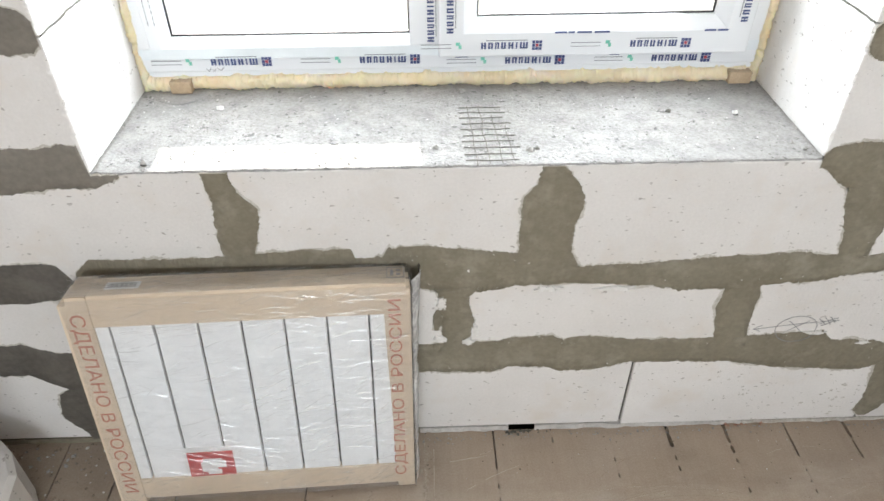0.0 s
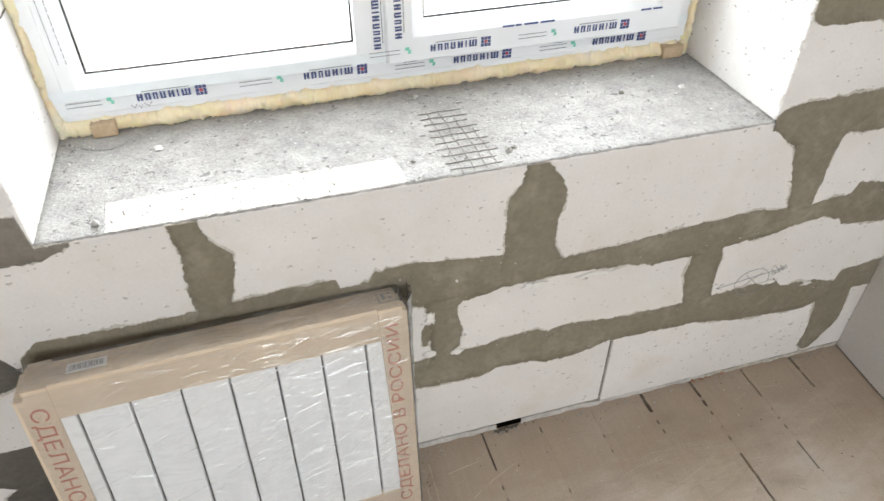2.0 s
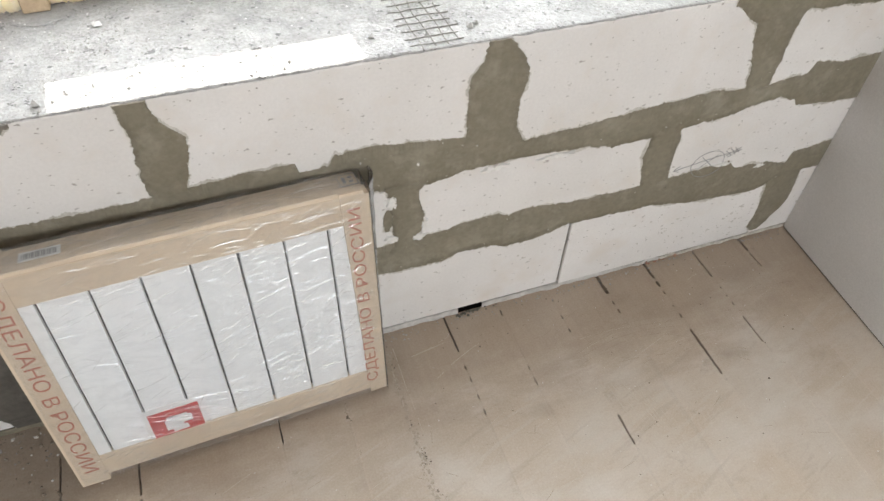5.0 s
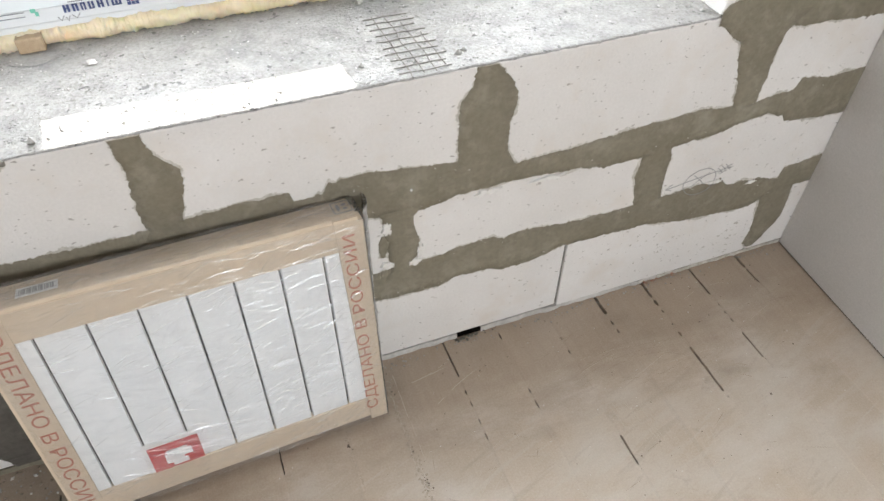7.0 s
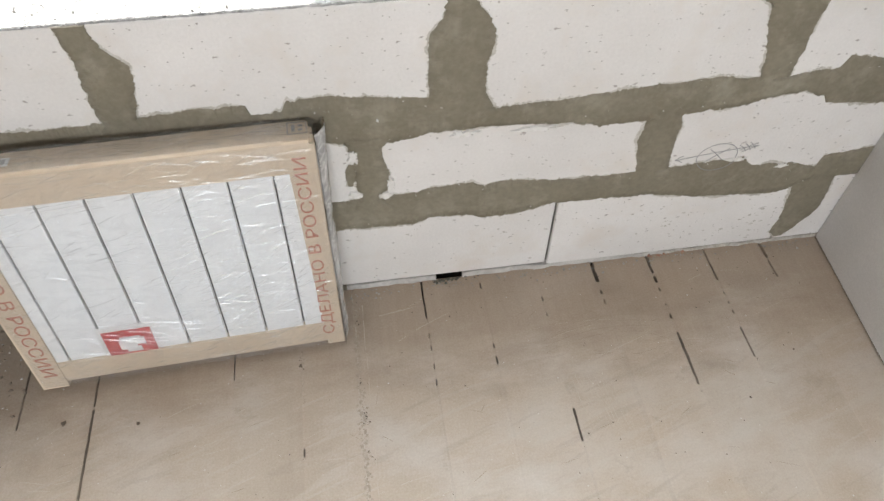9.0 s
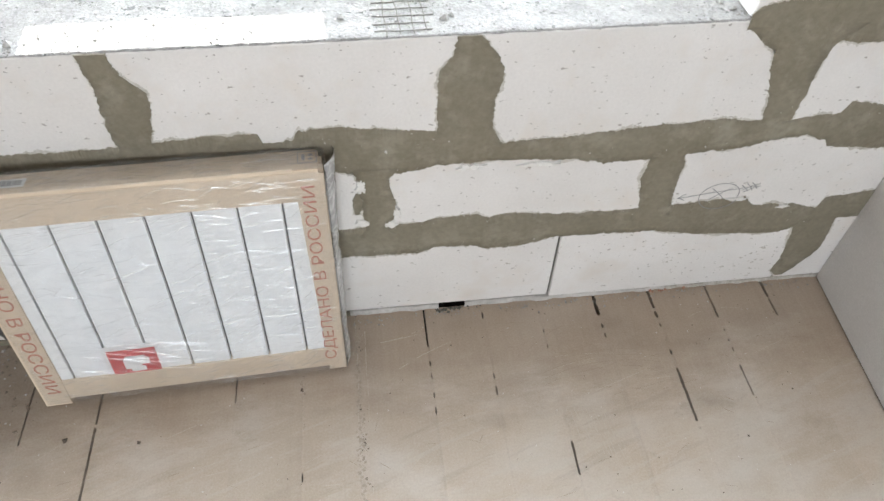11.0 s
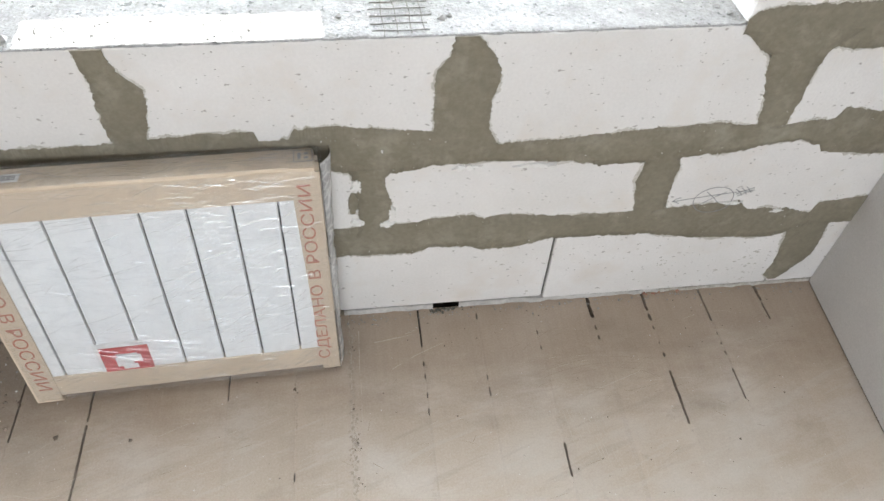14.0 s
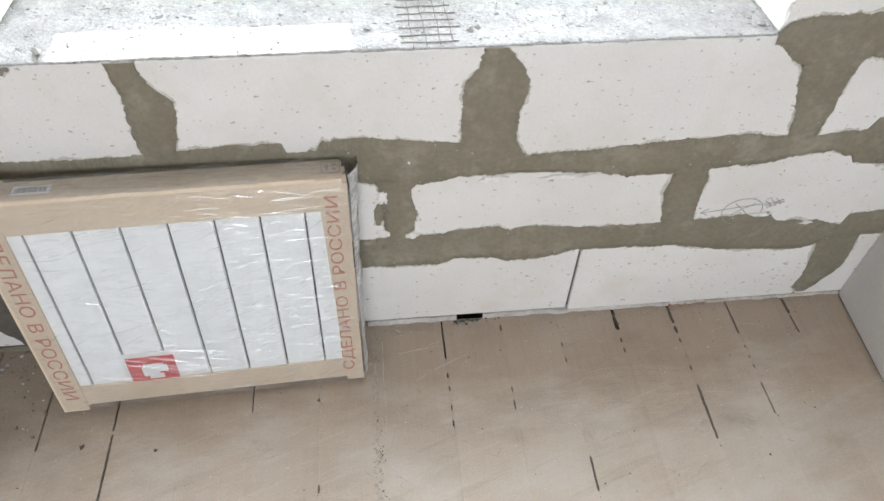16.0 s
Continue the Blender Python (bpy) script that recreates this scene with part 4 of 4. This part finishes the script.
def lettering(words, parent, m, length, height):
    """Printed words as a flat mesh, fitted to a length and height."""
    cu = bpy.data.curves.new("lettering", "FONT")
    cu.body, cu.size, cu.extrude = words, 1.0, 0.002
    tmp = bpy.data.objects.new("lettering", cu)
    scene.collection.objects.link(tmp)
    bpy.context.view_layer.update()
    me = bpy.data.meshes.new_from_object(tmp.evaluated_get(bpy.context.evaluated_depsgraph_get()))
    bpy.data.objects.remove(tmp)
    co = np.array([v.co for v in me.vertices])
    lo, hi = co.min(0), co.max(0)
    for v in me.vertices:
        v.co.x = (v.co.x - lo[0]) / (hi[0] - lo[0]) * length
        v.co.y = (v.co.y - lo[1]) / (hi[1] - lo[1]) * height
        v.co.z = v.co.z * 0.1
    me.materials.clear()
    me.materials.append(TEXT_RED)
    ob = new("lettering", me)
    ob.parent, ob.matrix_local = parent, m
    ob["label"] = "red printed words"
    return ob


# reads downwards on one channel and upwards on the other
down = Matrix(((0, 1, 0, -0.3165), (0, 0, -1, -0.0019), (-1, 0, 0, 0.5365), (0, 0, 0, 1)))
up = Matrix(((0, -1, 0, 0.3300), (0, 0, -1, -0.0019), (1, 0, 0, 0.047), (0, 0, 0, 1)))
lettering("СДЕЛАНО В РОССИИ", side_l, down, 0.492, 0.034)
lettering("СДЕЛАНО В РОССИИ", side_r, up, 0.493, 0.031)

sticker = part("sticker", a_box(-0.170, -0.066, 0.0028, 0.0036, 0.070, 0.167), LABEL_WHITE, pack, "white and red paper sticker")
part("red_field", a_box(-0.1605, -0.0600, 0.0020, 0.0028, 0.066, 0.152), LABEL_RED, sticker, "red field")
for q, (x0, x1, z0, z1) in enumerate(((-0.133, -0.098, 0.092, 0.121), (-0.128, -0.086, 0.113, 0.131), (-0.113, -0.079, 0.104, 0.125), (-0.122, -0.091, 0.083, 0.098))):
    part("white_field", a_box(x0, x1, 0.0010 + 0.0001 * q, 0.0020, z0, z1), LABEL_WHITE, sticker, "white shape" if q == 0 else "")
tag = part("barcode_label", a_box(-0.245, -0.180, 0.025, 0.050, H - 0.0018, H - 0.0010), LABEL_WHITE, pack, "white bar code label")
bm = bmesh.new()
for k in range(18):
    box(bm, -0.240 + 0.003 * k, -0.2388 + 0.003 * k + 0.0008 * (k % 3), 0.030, 0.045, H - 0.0010, H - 0.0006)
part("bar_code", bm, INK, tag)
stamp = bmesh.new()
for q in ((0.298, 0.334, 0.020, 0.0215), (0.298, 0.334, 0.058, 0.0595), (0.298, 0.2995, 0.020, 0.0595), (0.3325, 0.334, 0.020, 0.0595), (0.306, 0.312, 0.030, 0.050), (0.318, 0.326, 0.030, 0.036), (0.318, 0.326, 0.044, 0.050)):
    box(stamp, q[0], q[1], q[2], q[3], H - 0.0002, H + 0.0006)
part("stamp", stamp, INK, pack, "square printed handling mark")

# clear wrap drawn round the whole pack, creased, with a loose fin at the side
bm = bmesh.new()


def wrap_sheet(origin, u_way, v_way, out, lu, lv, nu, nv, seed, slack=1.0):
    rows = []
    for j in range(nv + 1):
        row = []
        for i in range(nu + 1):
            u, v = lu * i / nu, lv * j / nv
            edge = min(u, lu - u, v, lv - v)
            lift = 0.0045 + 0.0018 * wob(u * 30, v * 12, seed) + 0.0012 * abs(wob(u * 70 + v * 25, v * 60, seed + 2)) - 0.003 * max(0, 1 - edge / 0.01)
            row.append(bm.verts.new(Vector(origin) + Vector(u_way) * u + Vector(v_way) * v + Vector(out) * lift * slack))
        rows.append(row)
    for a, b in zip(rows, rows[1:]):
        for i in range(len(a) - 1):
            bm.faces.new((a[i], a[i + 1], b[i + 1], b[i]))


wrap_sheet((X0 + 0.006, -0.002, 0.010), (1, 0, 0), (0, 0, 1), (0, -1, 0), W - 0.006, H - 0.016, 90, 76, 1.0)
wrap_sheet((X0 + 0.012, -0.002, H), (1, 0, 0), (0, 1, 0), (0, 0, 1), W - 0.012, D, 90, 14, 2.0)
wrap_sheet((X1, -0.004, 0.0), (0, 1, 0), (0, 0, 1), (1, 0, 0), D + 0.004, H, 12, 60, 3.0)
wrap_sheet((X0, 0.010, 0.0), (0, 1, 0), (0, 0, 1), (-1, 0, 0), D - 0.012, H - 0.018, 12, 60, 4.0, 0.3)
part("clear_wrap", bm, WRAP, pack, "clear creased shrink wrap", smooth=True)
# gathered folds in the front of the wrap, thickest towards the open side
rnd = random.Random(33)
bm = bmesh.new()
for _ in range(430):
    cx = X0 + W * (1 - abs(rnd.gauss(0, 0.36)))
    cz = rnd.uniform(0.03, H - 0.015)
    if cx < X0 + 0.02 or cx > X1 - SIDE - 0.015 and rnd.random() < 0.65:
        continue
    a = 0.30 + 0.35 * (0.3 - cz) + rnd.gauss(0, 0.28)
    length, bend = rnd.uniform(0.012, 0.05) * rnd.choice((1, 1, 1, 2.2)), rnd.gauss(0, 2.2)
    broad, slope = rnd.uniform(0.0007, 0.0021), rnd.uniform(0.36, 0.62)
    prev = None
    for k in range(9):
        u = k / 8
        t = (u - 0.5) * length
        x = cx + t * math.cos(a) - bend * t * t * math.sin(a) + 0.0008 * wob(t * 160, cx * 40, 2.0)
        z = cz + t * math.sin(a) + bend * t * t * math.cos(a) + 0.0010 * wob(t * 130, cz * 40, 4.0)
        if not (X0 + 0.002 < x < X1 - 0.002 and 0.015 < z < H - 0.006):
            prev = None
            continue
        wid = 0.0002 + broad * math.sin(math.pi * u)
        nx_, nz_ = -math.sin(a) * wid, math.cos(a) * wid
        cur = [bm.verts.new((x, -0.0092 - slope * wid, z)), bm.verts.new((x + nx_ * 0.5, -0.0092 - slope * wid * 0.55, z + nz_ * 0.5)), bm.verts.new((x + nx_, -0.0092, z + nz_))]
        if prev:
            for q in range(2):
                bm.faces.new((prev[q], cur[q], cur[q + 1], prev[q + 1]))
        prev = cur
# long drawn folds round the sticker and over the top edging
for n in range(74):
    if n < 34:
        cx, cz, a, length = rnd.uniform(-0.20, 0.06), rnd.uniform(0.085, 0.20), rnd.gauss(-0.28, 0.16), rnd.uniform(0.03, 0.12)
    else:
        cx, cz, a, length = rnd.uniform(X0 + 0.08, X1 - 0.05), rnd.uniform(0.47, 0.565), rnd.gauss(0.10, 0.16), rnd.uniform(0.02, 0.10)
    broad, prev = rnd.uniform(0.0006, 0.0018), None
    for k in range(13):
        t = (k / 12 - 0.5) * length
        x = cx + t * math.cos(a)
        z = cz + t * math.sin(a) + 0.0016 * wob(t * 60, cx * 40, 7.0)
        wid = 0.0002 + broad * math.sin(math.pi * k / 12)
        cur = [bm.verts.new((x, -0.0092 - 0.5 * wid, z)), bm.verts.new((x, -0.0092 - 0.3 * wid, z + 0.5 * wid)), bm.verts.new((x, -0.0092, z + wid))]
        if prev:
            for q in range(2):
                bm.faces.new((prev[q], cur[q], cur[q + 1], prev[q + 1]))
        prev = cur
# and along the top
for _ in range(70):
    cx, cy = rnd.uniform(X0 + 0.03, X1 - 0.03), rnd.uniform(0.006, D - 0.01)
    length, a, broad = rnd.uniform(0.02, 0.11), rnd.gauss(0.05, 0.16), rnd.uniform(0.0006, 0.0018)
    prev = None
    for k in range(9):
        u = k / 8
        t = (u - 0.5) * length
        x, y = cx + t * math.cos(a), cy + t * math.sin(a) + 0.0012 * wob(t * 90, cx * 30, 6.0)
        if not (X0 < x < X1 and 0.0 < y < D):
            prev = None
            continue
        wid = 0.0002 + broad * math.sin(math.pi * u)
        cur = [bm.verts.new((x, y - wid, H + 0.0062)), bm.verts.new((x, y, H + 0.0062 + 0.25 * wid)), bm.verts.new((x, y + wid, H + 0.0062))]
        if prev:
            for q in range(2):
                bm.faces.new((prev[q], cur[q], cur[q + 1], prev[q + 1]))
        prev = cur
tagged(part("wrap_folds", bm, WRAP_FOLD, pack, "glossy folds in the wrap", smooth=True), kind="stuff")
# bunched film standing off the open side
bm = bmesh.new()
prev = None
for j in range(61):
    v = j / 60
    z = 0.010 + (H - 0.006) * v
    out = 0.012 + 0.010 * v ** 3 + 0.004 * wob(v * 9, 3.0)
    cur = []
    for k in range(6):
        u = k / 5
        cur.append(bm.verts.new((X1 + 0.002 + out * math.sin(u * 2.2) + 0.002 * wob(v * 24, u * 3, 1.0), 0.001 + (D - 0.008) * u + 0.003 * wob(v * 30, u * 4, 5.0), z)))
    if prev:
        for k in range(5):
            bm.faces.new((prev[k], prev[k + 1], cur[k + 1], cur[k]))
    prev = cur
part("wrap_seam", bm, WRAP_HAZY, pack, "bunched whitish film at the side", smooth=True)

# ---- rubble on the floor ----
bm = bmesh.new()
outline = [(-1.06, -0.05), (-0.965, -0.07), (-0.90, -0.125), (-0.862, -0.186), (-0.845, -0.30), (-0.83, -0.62), (-1.06, -0.62)]
for h in (0.0, 0.145, 0.155):
    for x, y in outline:
        q = 0.012 if h > 0.15 else 0.0
        bm.verts.new((x - q, y - q * 0.5, h + 0.004 * wob(x * 30, y * 30)* (h > 0)))
bm.verts.ensure_lookup_table()
n = len(outline)
for r in (0, n):
    for k in range(n):
        bm.faces.new([bm.verts[q] for q in (r + k, r + n + k, r + n + (k + 1) % n, r + (k + 1) % n)])
bm.faces.new([bm.verts[2 * n + k] for k in range(n)][::-1])
bmesh.ops.recalc_face_normals(bm, faces=bm.faces)
lump = part("block_offcut", bm, BLOCK)
tagged(lump, "broken white aerated concrete block lying on the floor", "block")
# two unseen blocks, added to keep light off the left corner
for z, y0 in ((0.160, -0.34), (0.366, -0.36)):
    upper = part("shade_block", a_box(-1.06, -0.89, y0 - 0.3, y0, z, z + 0.2, 0.004), BLOCK)
    tagged(upper, "unseen white block added to shade the left corner", "block", "stacked blocks")
rnd = random.Random(9)
scatter("floor_rubble", CRUMB, [(rnd.uniform(-1.06, -0.70), -abs(rnd.gauss(0, 0.06)) - 0.01, 0.0, 0.0015 + 0.006 * rnd.random() ** 3) for _ in range(70)], "grey mortar crumbs along the foot of the wall")
scatter("floor_rubble", WHITE_CRUMB, [(rnd.uniform(-1.2, -0.72), rnd.uniform(-0.22, -0.01), 0.0, rnd.uniform(0.002, 0.007)) for _ in range(40)], "white crumbs on the floor beside the wall")
scatter("floor_rubble", CRUMB, [(rnd.uniform(0.02, 1.25), -abs(rnd.gauss(0, 0.012)) - 0.004, 0.0, rnd.uniform(0.0015, 0.004)) for _ in range(160)], "grey mortar crumbs along the foot of the wall")
scatter("floor_rubble", RED_CRUMB, [(rnd.uniform(0.80, 0.90), rnd.uniform(-0.008, 0.002), 0.002, rnd.uniform(0.002, 0.006)) for _ in range(11)], "red brick crumbs along the foot of the wall")
scatter("floor_grit", WHITE_CRUMB, [(rnd.uniform(-0.7, 1.2), rnd.uniform(-0.7, -0.03), 0.0, rnd.uniform(0.0008, 0.0022)) for _ in range(130)], "fine pale grit on the floorboards")
chips = bmesh.new()
for i in range(230):
    chunk(chips, (0.033 + rnd.gauss(0, 0.0045), -0.02 - 0.0024 * i, 0.0004), rnd.uniform(0.0015, 0.0050), i, 0.12)
tagged(part("floor_putty", chips, PUTTY), "dried putty line on the floorboards", "rubble", kind="stuff")
chips = bmesh.new()
for i in range(34):
    chunk(chips, (-0.097 + rnd.gauss(0, 0.003), -0.17 - 0.004 * i, 0.0004), rnd.uniform(0.001, 0.0032), i, 0.3)
tagged(part("floor_putty", chips, PUTTY), "dried putty in a gap of the floorboards", "rubble", kind="stuff")

# scrapes and trowel marks in the dust on the boards
GRIME = rough_stone("dark_grime", (0.085, 0.066, 0.050), (0.17, 0.135, 0.105), 0.9, 40.0, 200.0)
SCUFF_PALE = rough_stone("pale_scuff", (0.50, 0.43, 0.345), (0.58, 0.515, 0.43), 0.8, 60.0, 200.0)
SCUFF_DARK = rough_stone("dark_scuff", (0.30, 0.235, 0.175), (0.42, 0.345, 0.265), 0.85, 60.0, 200.0)


def scuffs(name, material, arcs, label):
    """Thin curved scrapes. Arcs: middle, heading, length, bend, width."""
    bm = bmesh.new()
    for i, (cx, cy, a, length, bend, wide) in enumerate(arcs):
        prev, n = None, 14
        for k in range(n + 1):
            t = (k / n - 0.5) * length
            x = cx + t * math.cos(a) - bend * t * t * math.sin(a) + 0.0010 * wob(t * 40, i * 3.3)
            y = cy + t * math.sin(a) + bend * t * t * math.cos(a) + 0.0010 * wob(t * 40, i * 5.1)
            if not (y < -0.01 and x < 1.22) or wob(t * 30, i * 2.7, 4.0) < -0.22:
                prev = None
                continue
            half = wide * (0.35 + 0.65 * math.sin(math.pi * k / n)) * (1 + 0.5 * wob(t * 120, i)) / 2
            cur = [bm.verts.new((x - half * math.sin(a), y + half * math.cos(a), 0.0003)), bm.verts.new((x + half * math.sin(a), y - half * math.cos(a), 0.0003))]
            if prev:
                bm.faces.new((prev[0], prev[1], cur[1], cur[0]))
            prev = cur
    bmesh.ops.recalc_face_normals(bm, faces=bm.faces)
    tagged(part(name, bm, material), label, "scrape", kind="stuff")


rnd = random.Random(77)
pale = [(rnd.uniform(0.1, 1.1), rnd.uniform(-0.55, -0.06), rnd.gauss(0.12, 0.22), rnd.uniform(0.05, 0.24), rnd.gauss(-0.6, 0.7), rnd.uniform(0.0008, 0.0022)) for _ in range(20)]
pale += [(0.52 + 0.011 * k, -0.36 - 0.004 * k + rnd.gauss(0, 0.01), -1.42 + rnd.gauss(0, 0.03), rnd.uniform(0.10, 0.17), 0.3, 0.0018) for k in range(9)]
pale += [(0.14 + 0.02 * k, -0.38 - 0.012 * k, 0.75 + rnd.gauss(0, 0.05), rnd.uniform(0.04, 0.10), 0.8, 0.0012) for k in range(4)]
pale += [(rnd.uniform(-0.7, 0.0), rnd.uniform(-0.55, -0.25), rnd.gauss(0.2, 0.25), rnd.uniform(0.05, 0.16), rnd.gauss(0, 0.6), rnd.uniform(0.0008, 0.002)) for _ in range(22)]
dark = [(rnd.uniform(0.35, 1.15), rnd.uniform(-0.30, -0.05), rnd.gauss(0.05, 0.25), rnd.uniform(0.03, 0.15), rnd.gauss(-1.0, 0.8), rnd.uniform(0.0006, 0.0014)) for _ in range(24)]
dark += [(0.62, -0.165 - 0.016 * k, 0.05, 0.30, -1.1, 0.0010) for k in range(4)]
dark += [(rnd.uniform(-0.6, 1.1), rnd.uniform(-0.6, -0.3), rnd.gauss(0.1, 0.5), rnd.uniform(0.02, 0.06), rnd.gauss(0, 0.8), rnd.uniform(0.0006, 0.0013)) for _ in range(26)]
pale += [(x + rnd.gauss(0, 0.001), -0.04 - 0.09 * k, -1.571 + rnd.gauss(0, 0.012), 0.10, 0.0, 0.0016) for x in (0.031, 0.053) for k in range(6)]
scuffs("floor_scuffs", SCUFF_PALE, pale, "pale scrapes in the dust on the floorboards")
scuffs("floor_scuffs", SCUFF_DARK, dark, "dark scratches on the floorboards")
scatter("floor_grit", GRIME, [(rnd.uniform(-0.75, 1.2), -0.02 - 0.6 * rnd.random() ** 1.5, 0.0, rnd.uniform(0.0008, 0.0026)) for _ in range(110)], "dark specks of dirt on the floorboards")
for x, y, size in ((-0.617, -0.269, 0.0075), (-0.456, -0.291, 0.006), (0.577, -0.437, 0.003), (0.262, -0.112, 0.0035), (0.903, -0.422, 0.004)):
    bm = bmesh.new()
    chunk(bm, (0, 0, 0), size, int(500 * (x + 2)), 0.22)
    bmesh.ops.subdivide_edges(bm, edges=bm.edges[:], cuts=1, smooth=0.5)
    drop = part("mortar_drop", bm, GRIME)
    drop.location = (x, y, size * 0.1)
    tagged(drop, "dried dark drop of mortar on the floorboards", "mortar drop", "drops on the floor")
clots = bmesh.new()
for i in range(46):
    near = i < 16
    chunk(clots, (rnd.gauss(-0.099, 0.003) if near else rnd.gauss(0.042, 0.006), rnd.uniform(-0.215, -0.16) if near else rnd.choice((-0.06, -0.10, -0.27, -0.33, -0.36, -0.43)) + rnd.gauss(0, 0.010), 0.0005), 0.0010 + 0.0030 * rnd.random() ** 2, i, 0.2)
tagged(part("floor_grit", clots, GRIME), "dark clots of dirt along the filled gaps of the floorboards", "rubble", kind="stuff")
DIRT = rough_stone("brown_dirt", (0.21, 0.165, 0.13), (0.33, 0.27, 0.215), 0.95, 30.0, 200.0)
scatter("floor_rubble", DIRT, [(rnd.uniform(-1.07, -0.70), -0.24 * rnd.random() ** 1.4 - 0.004, 0.0, 0.0010 + 0.006 * rnd.random() ** 4) for _ in range(420)], "brown dirt and rubble on the floor beside the wall")
scatter("floor_rubble", DARK_MORTAR, [(rnd.gauss(0.265, 0.025), -abs(rnd.gauss(0, 0.004)) + 0.002, 0.0, rnd.uniform(0.0015, 0.005)) for _ in range(60)], "dark crumbs round a broken-out spot at the foot of the wall")

# ---- floor: boards with gaps, filled here and there ----
floor = part("floor", a_box(-2.7, 1.5, -4.6, 0.41, -0.20, -0.028), SUBFLOOR)
tagged(floor, "dusty beige floorboards with gaps between them", "floor", kind="structure")
SEAMS = {-0.717: [(0.09, 0.27, .00520)], -0.558: [(0.13, 0.235, .00520), (0.242, 0.70, .00650)], -0.40: [(0.5, 0.8, .00390)], -0.252: [(0.14, 0.215, .00390)], -0.097: [(0.40, 0.42, .00390)],
         0.033: [], 0.206: [(0.0, 0.11, .00520), (0.15, 0.165, .00390), (0.185, 0.20, .00390), (0.235, 0.25, .00390), (0.275, 0.295, .00390)], 0.354: [(0.02, 0.04, .00455), (0.20, 0.215, .00325), (0.235, 0.26, .00325)],
         0.50: [(0.03, 0.04, .00390), (0.085, 0.10, .00390), (0.13, 0.145, .00390), (0.39, 0.47, .00585)], 0.652: [(0.0, 0.062, .01170), (0.085, 0.10, .00520), (0.115, 0.13, .00520)],
         0.80: [(0.0, 0.055, .00910), (0.062, 0.085, .00780), (0.10, 0.112, .00650), (0.15, 0.155, .00520), (0.18, 0.195, .00650), (0.232, 0.375, .00715), (0.39, 0.394, .00520)],
         0.957: [(0.0, 0.10, .00585), (0.135, 0.142, .00520), (0.165, 0.172, .00520), (0.19, 0.203, .00520), (0.24, 0.325, .00455)], 1.113: [(0.0, 0.05, .00910), (0.055, 0.11, .00520)]}
SEAMS = {x: [(g0, g1, 0.87 * gw) for g0, g1, gw in gaps] for x, gaps in SEAMS.items()}
xs = [-2.7 + 0.153 * k for k in range(13)]
xs = [x for x in xs if x < -0.80] + sorted(SEAMS) + [1.5]


def ragged_strip(x, w, gw, g0, g1, way):
    """One broken lip of an open gap between two boards, closing in at the gap's ends."""
    bm = bmesh.new()
    n = max(6, int((g1 - g0) / 0.003))
    rows = []
    for i in range(n + 1):
        y = g0 + (g1 - g0) * i / n
        shut = max(0.0, 1 - min(y - g0 + (0.004 if g0 < 0.005 else 0), g1 - y) / 0.006)
        half = gw / 2 * (1 - 0.55 * shut) * (1 + 0.55 * wob(y * 130, x * 7, way * 2.0) + 0.35 * wob(y * 45, x * 5, way * 5.0)) + 0.0006 * way * wob(y * 25, x * 3)
        inner = min(max(0.0003, half), w - 0.0002)
        rows.append([bm.verts.new(p) for p in ((x + way * w, -y, -0.0003), (x + way * inner, -y, -0.0003), (x + way * inner, -y, -0.02))])
    for a, b in zip(rows, rows[1:]):
        for k in range(2):
            q = (a[k], a[k + 1], b[k + 1], b[k])
            bm.faces.new(q[::-1] if way < 0 else q)
    return bm


for a, b in zip(xs, xs[1:]):
    wide = (SEAMS.get(a) is not None and max([w for *_, w in SEAMS[a]] + [0.003]) or 0.003) / 2
    wide_b = (SEAMS.get(b) is not None and max([w for *_, w in SEAMS[b]] + [0.003]) or 0.003) / 2
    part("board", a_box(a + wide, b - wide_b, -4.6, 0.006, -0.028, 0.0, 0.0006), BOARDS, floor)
for x, gaps in SEAMS.items():
    w = max([g[2] for g in gaps] + [0.003]) / 2 + 0.0006
    y = -0.0
    for g0, g1, gw in gaps + [(4.6, 4.6, 0)]:
        if g0 - y > 0.002:
            part("gap_filler", a_box(x - w, x + w, -g0, -y, -0.02, -0.0003), BOARDS, floor)
        if gw > 0:
            for way in (-1, 1):
                part("gap_filler", ragged_strip(x, w, gw, g0, g1, way), BOARDS, floor)
        y = g1
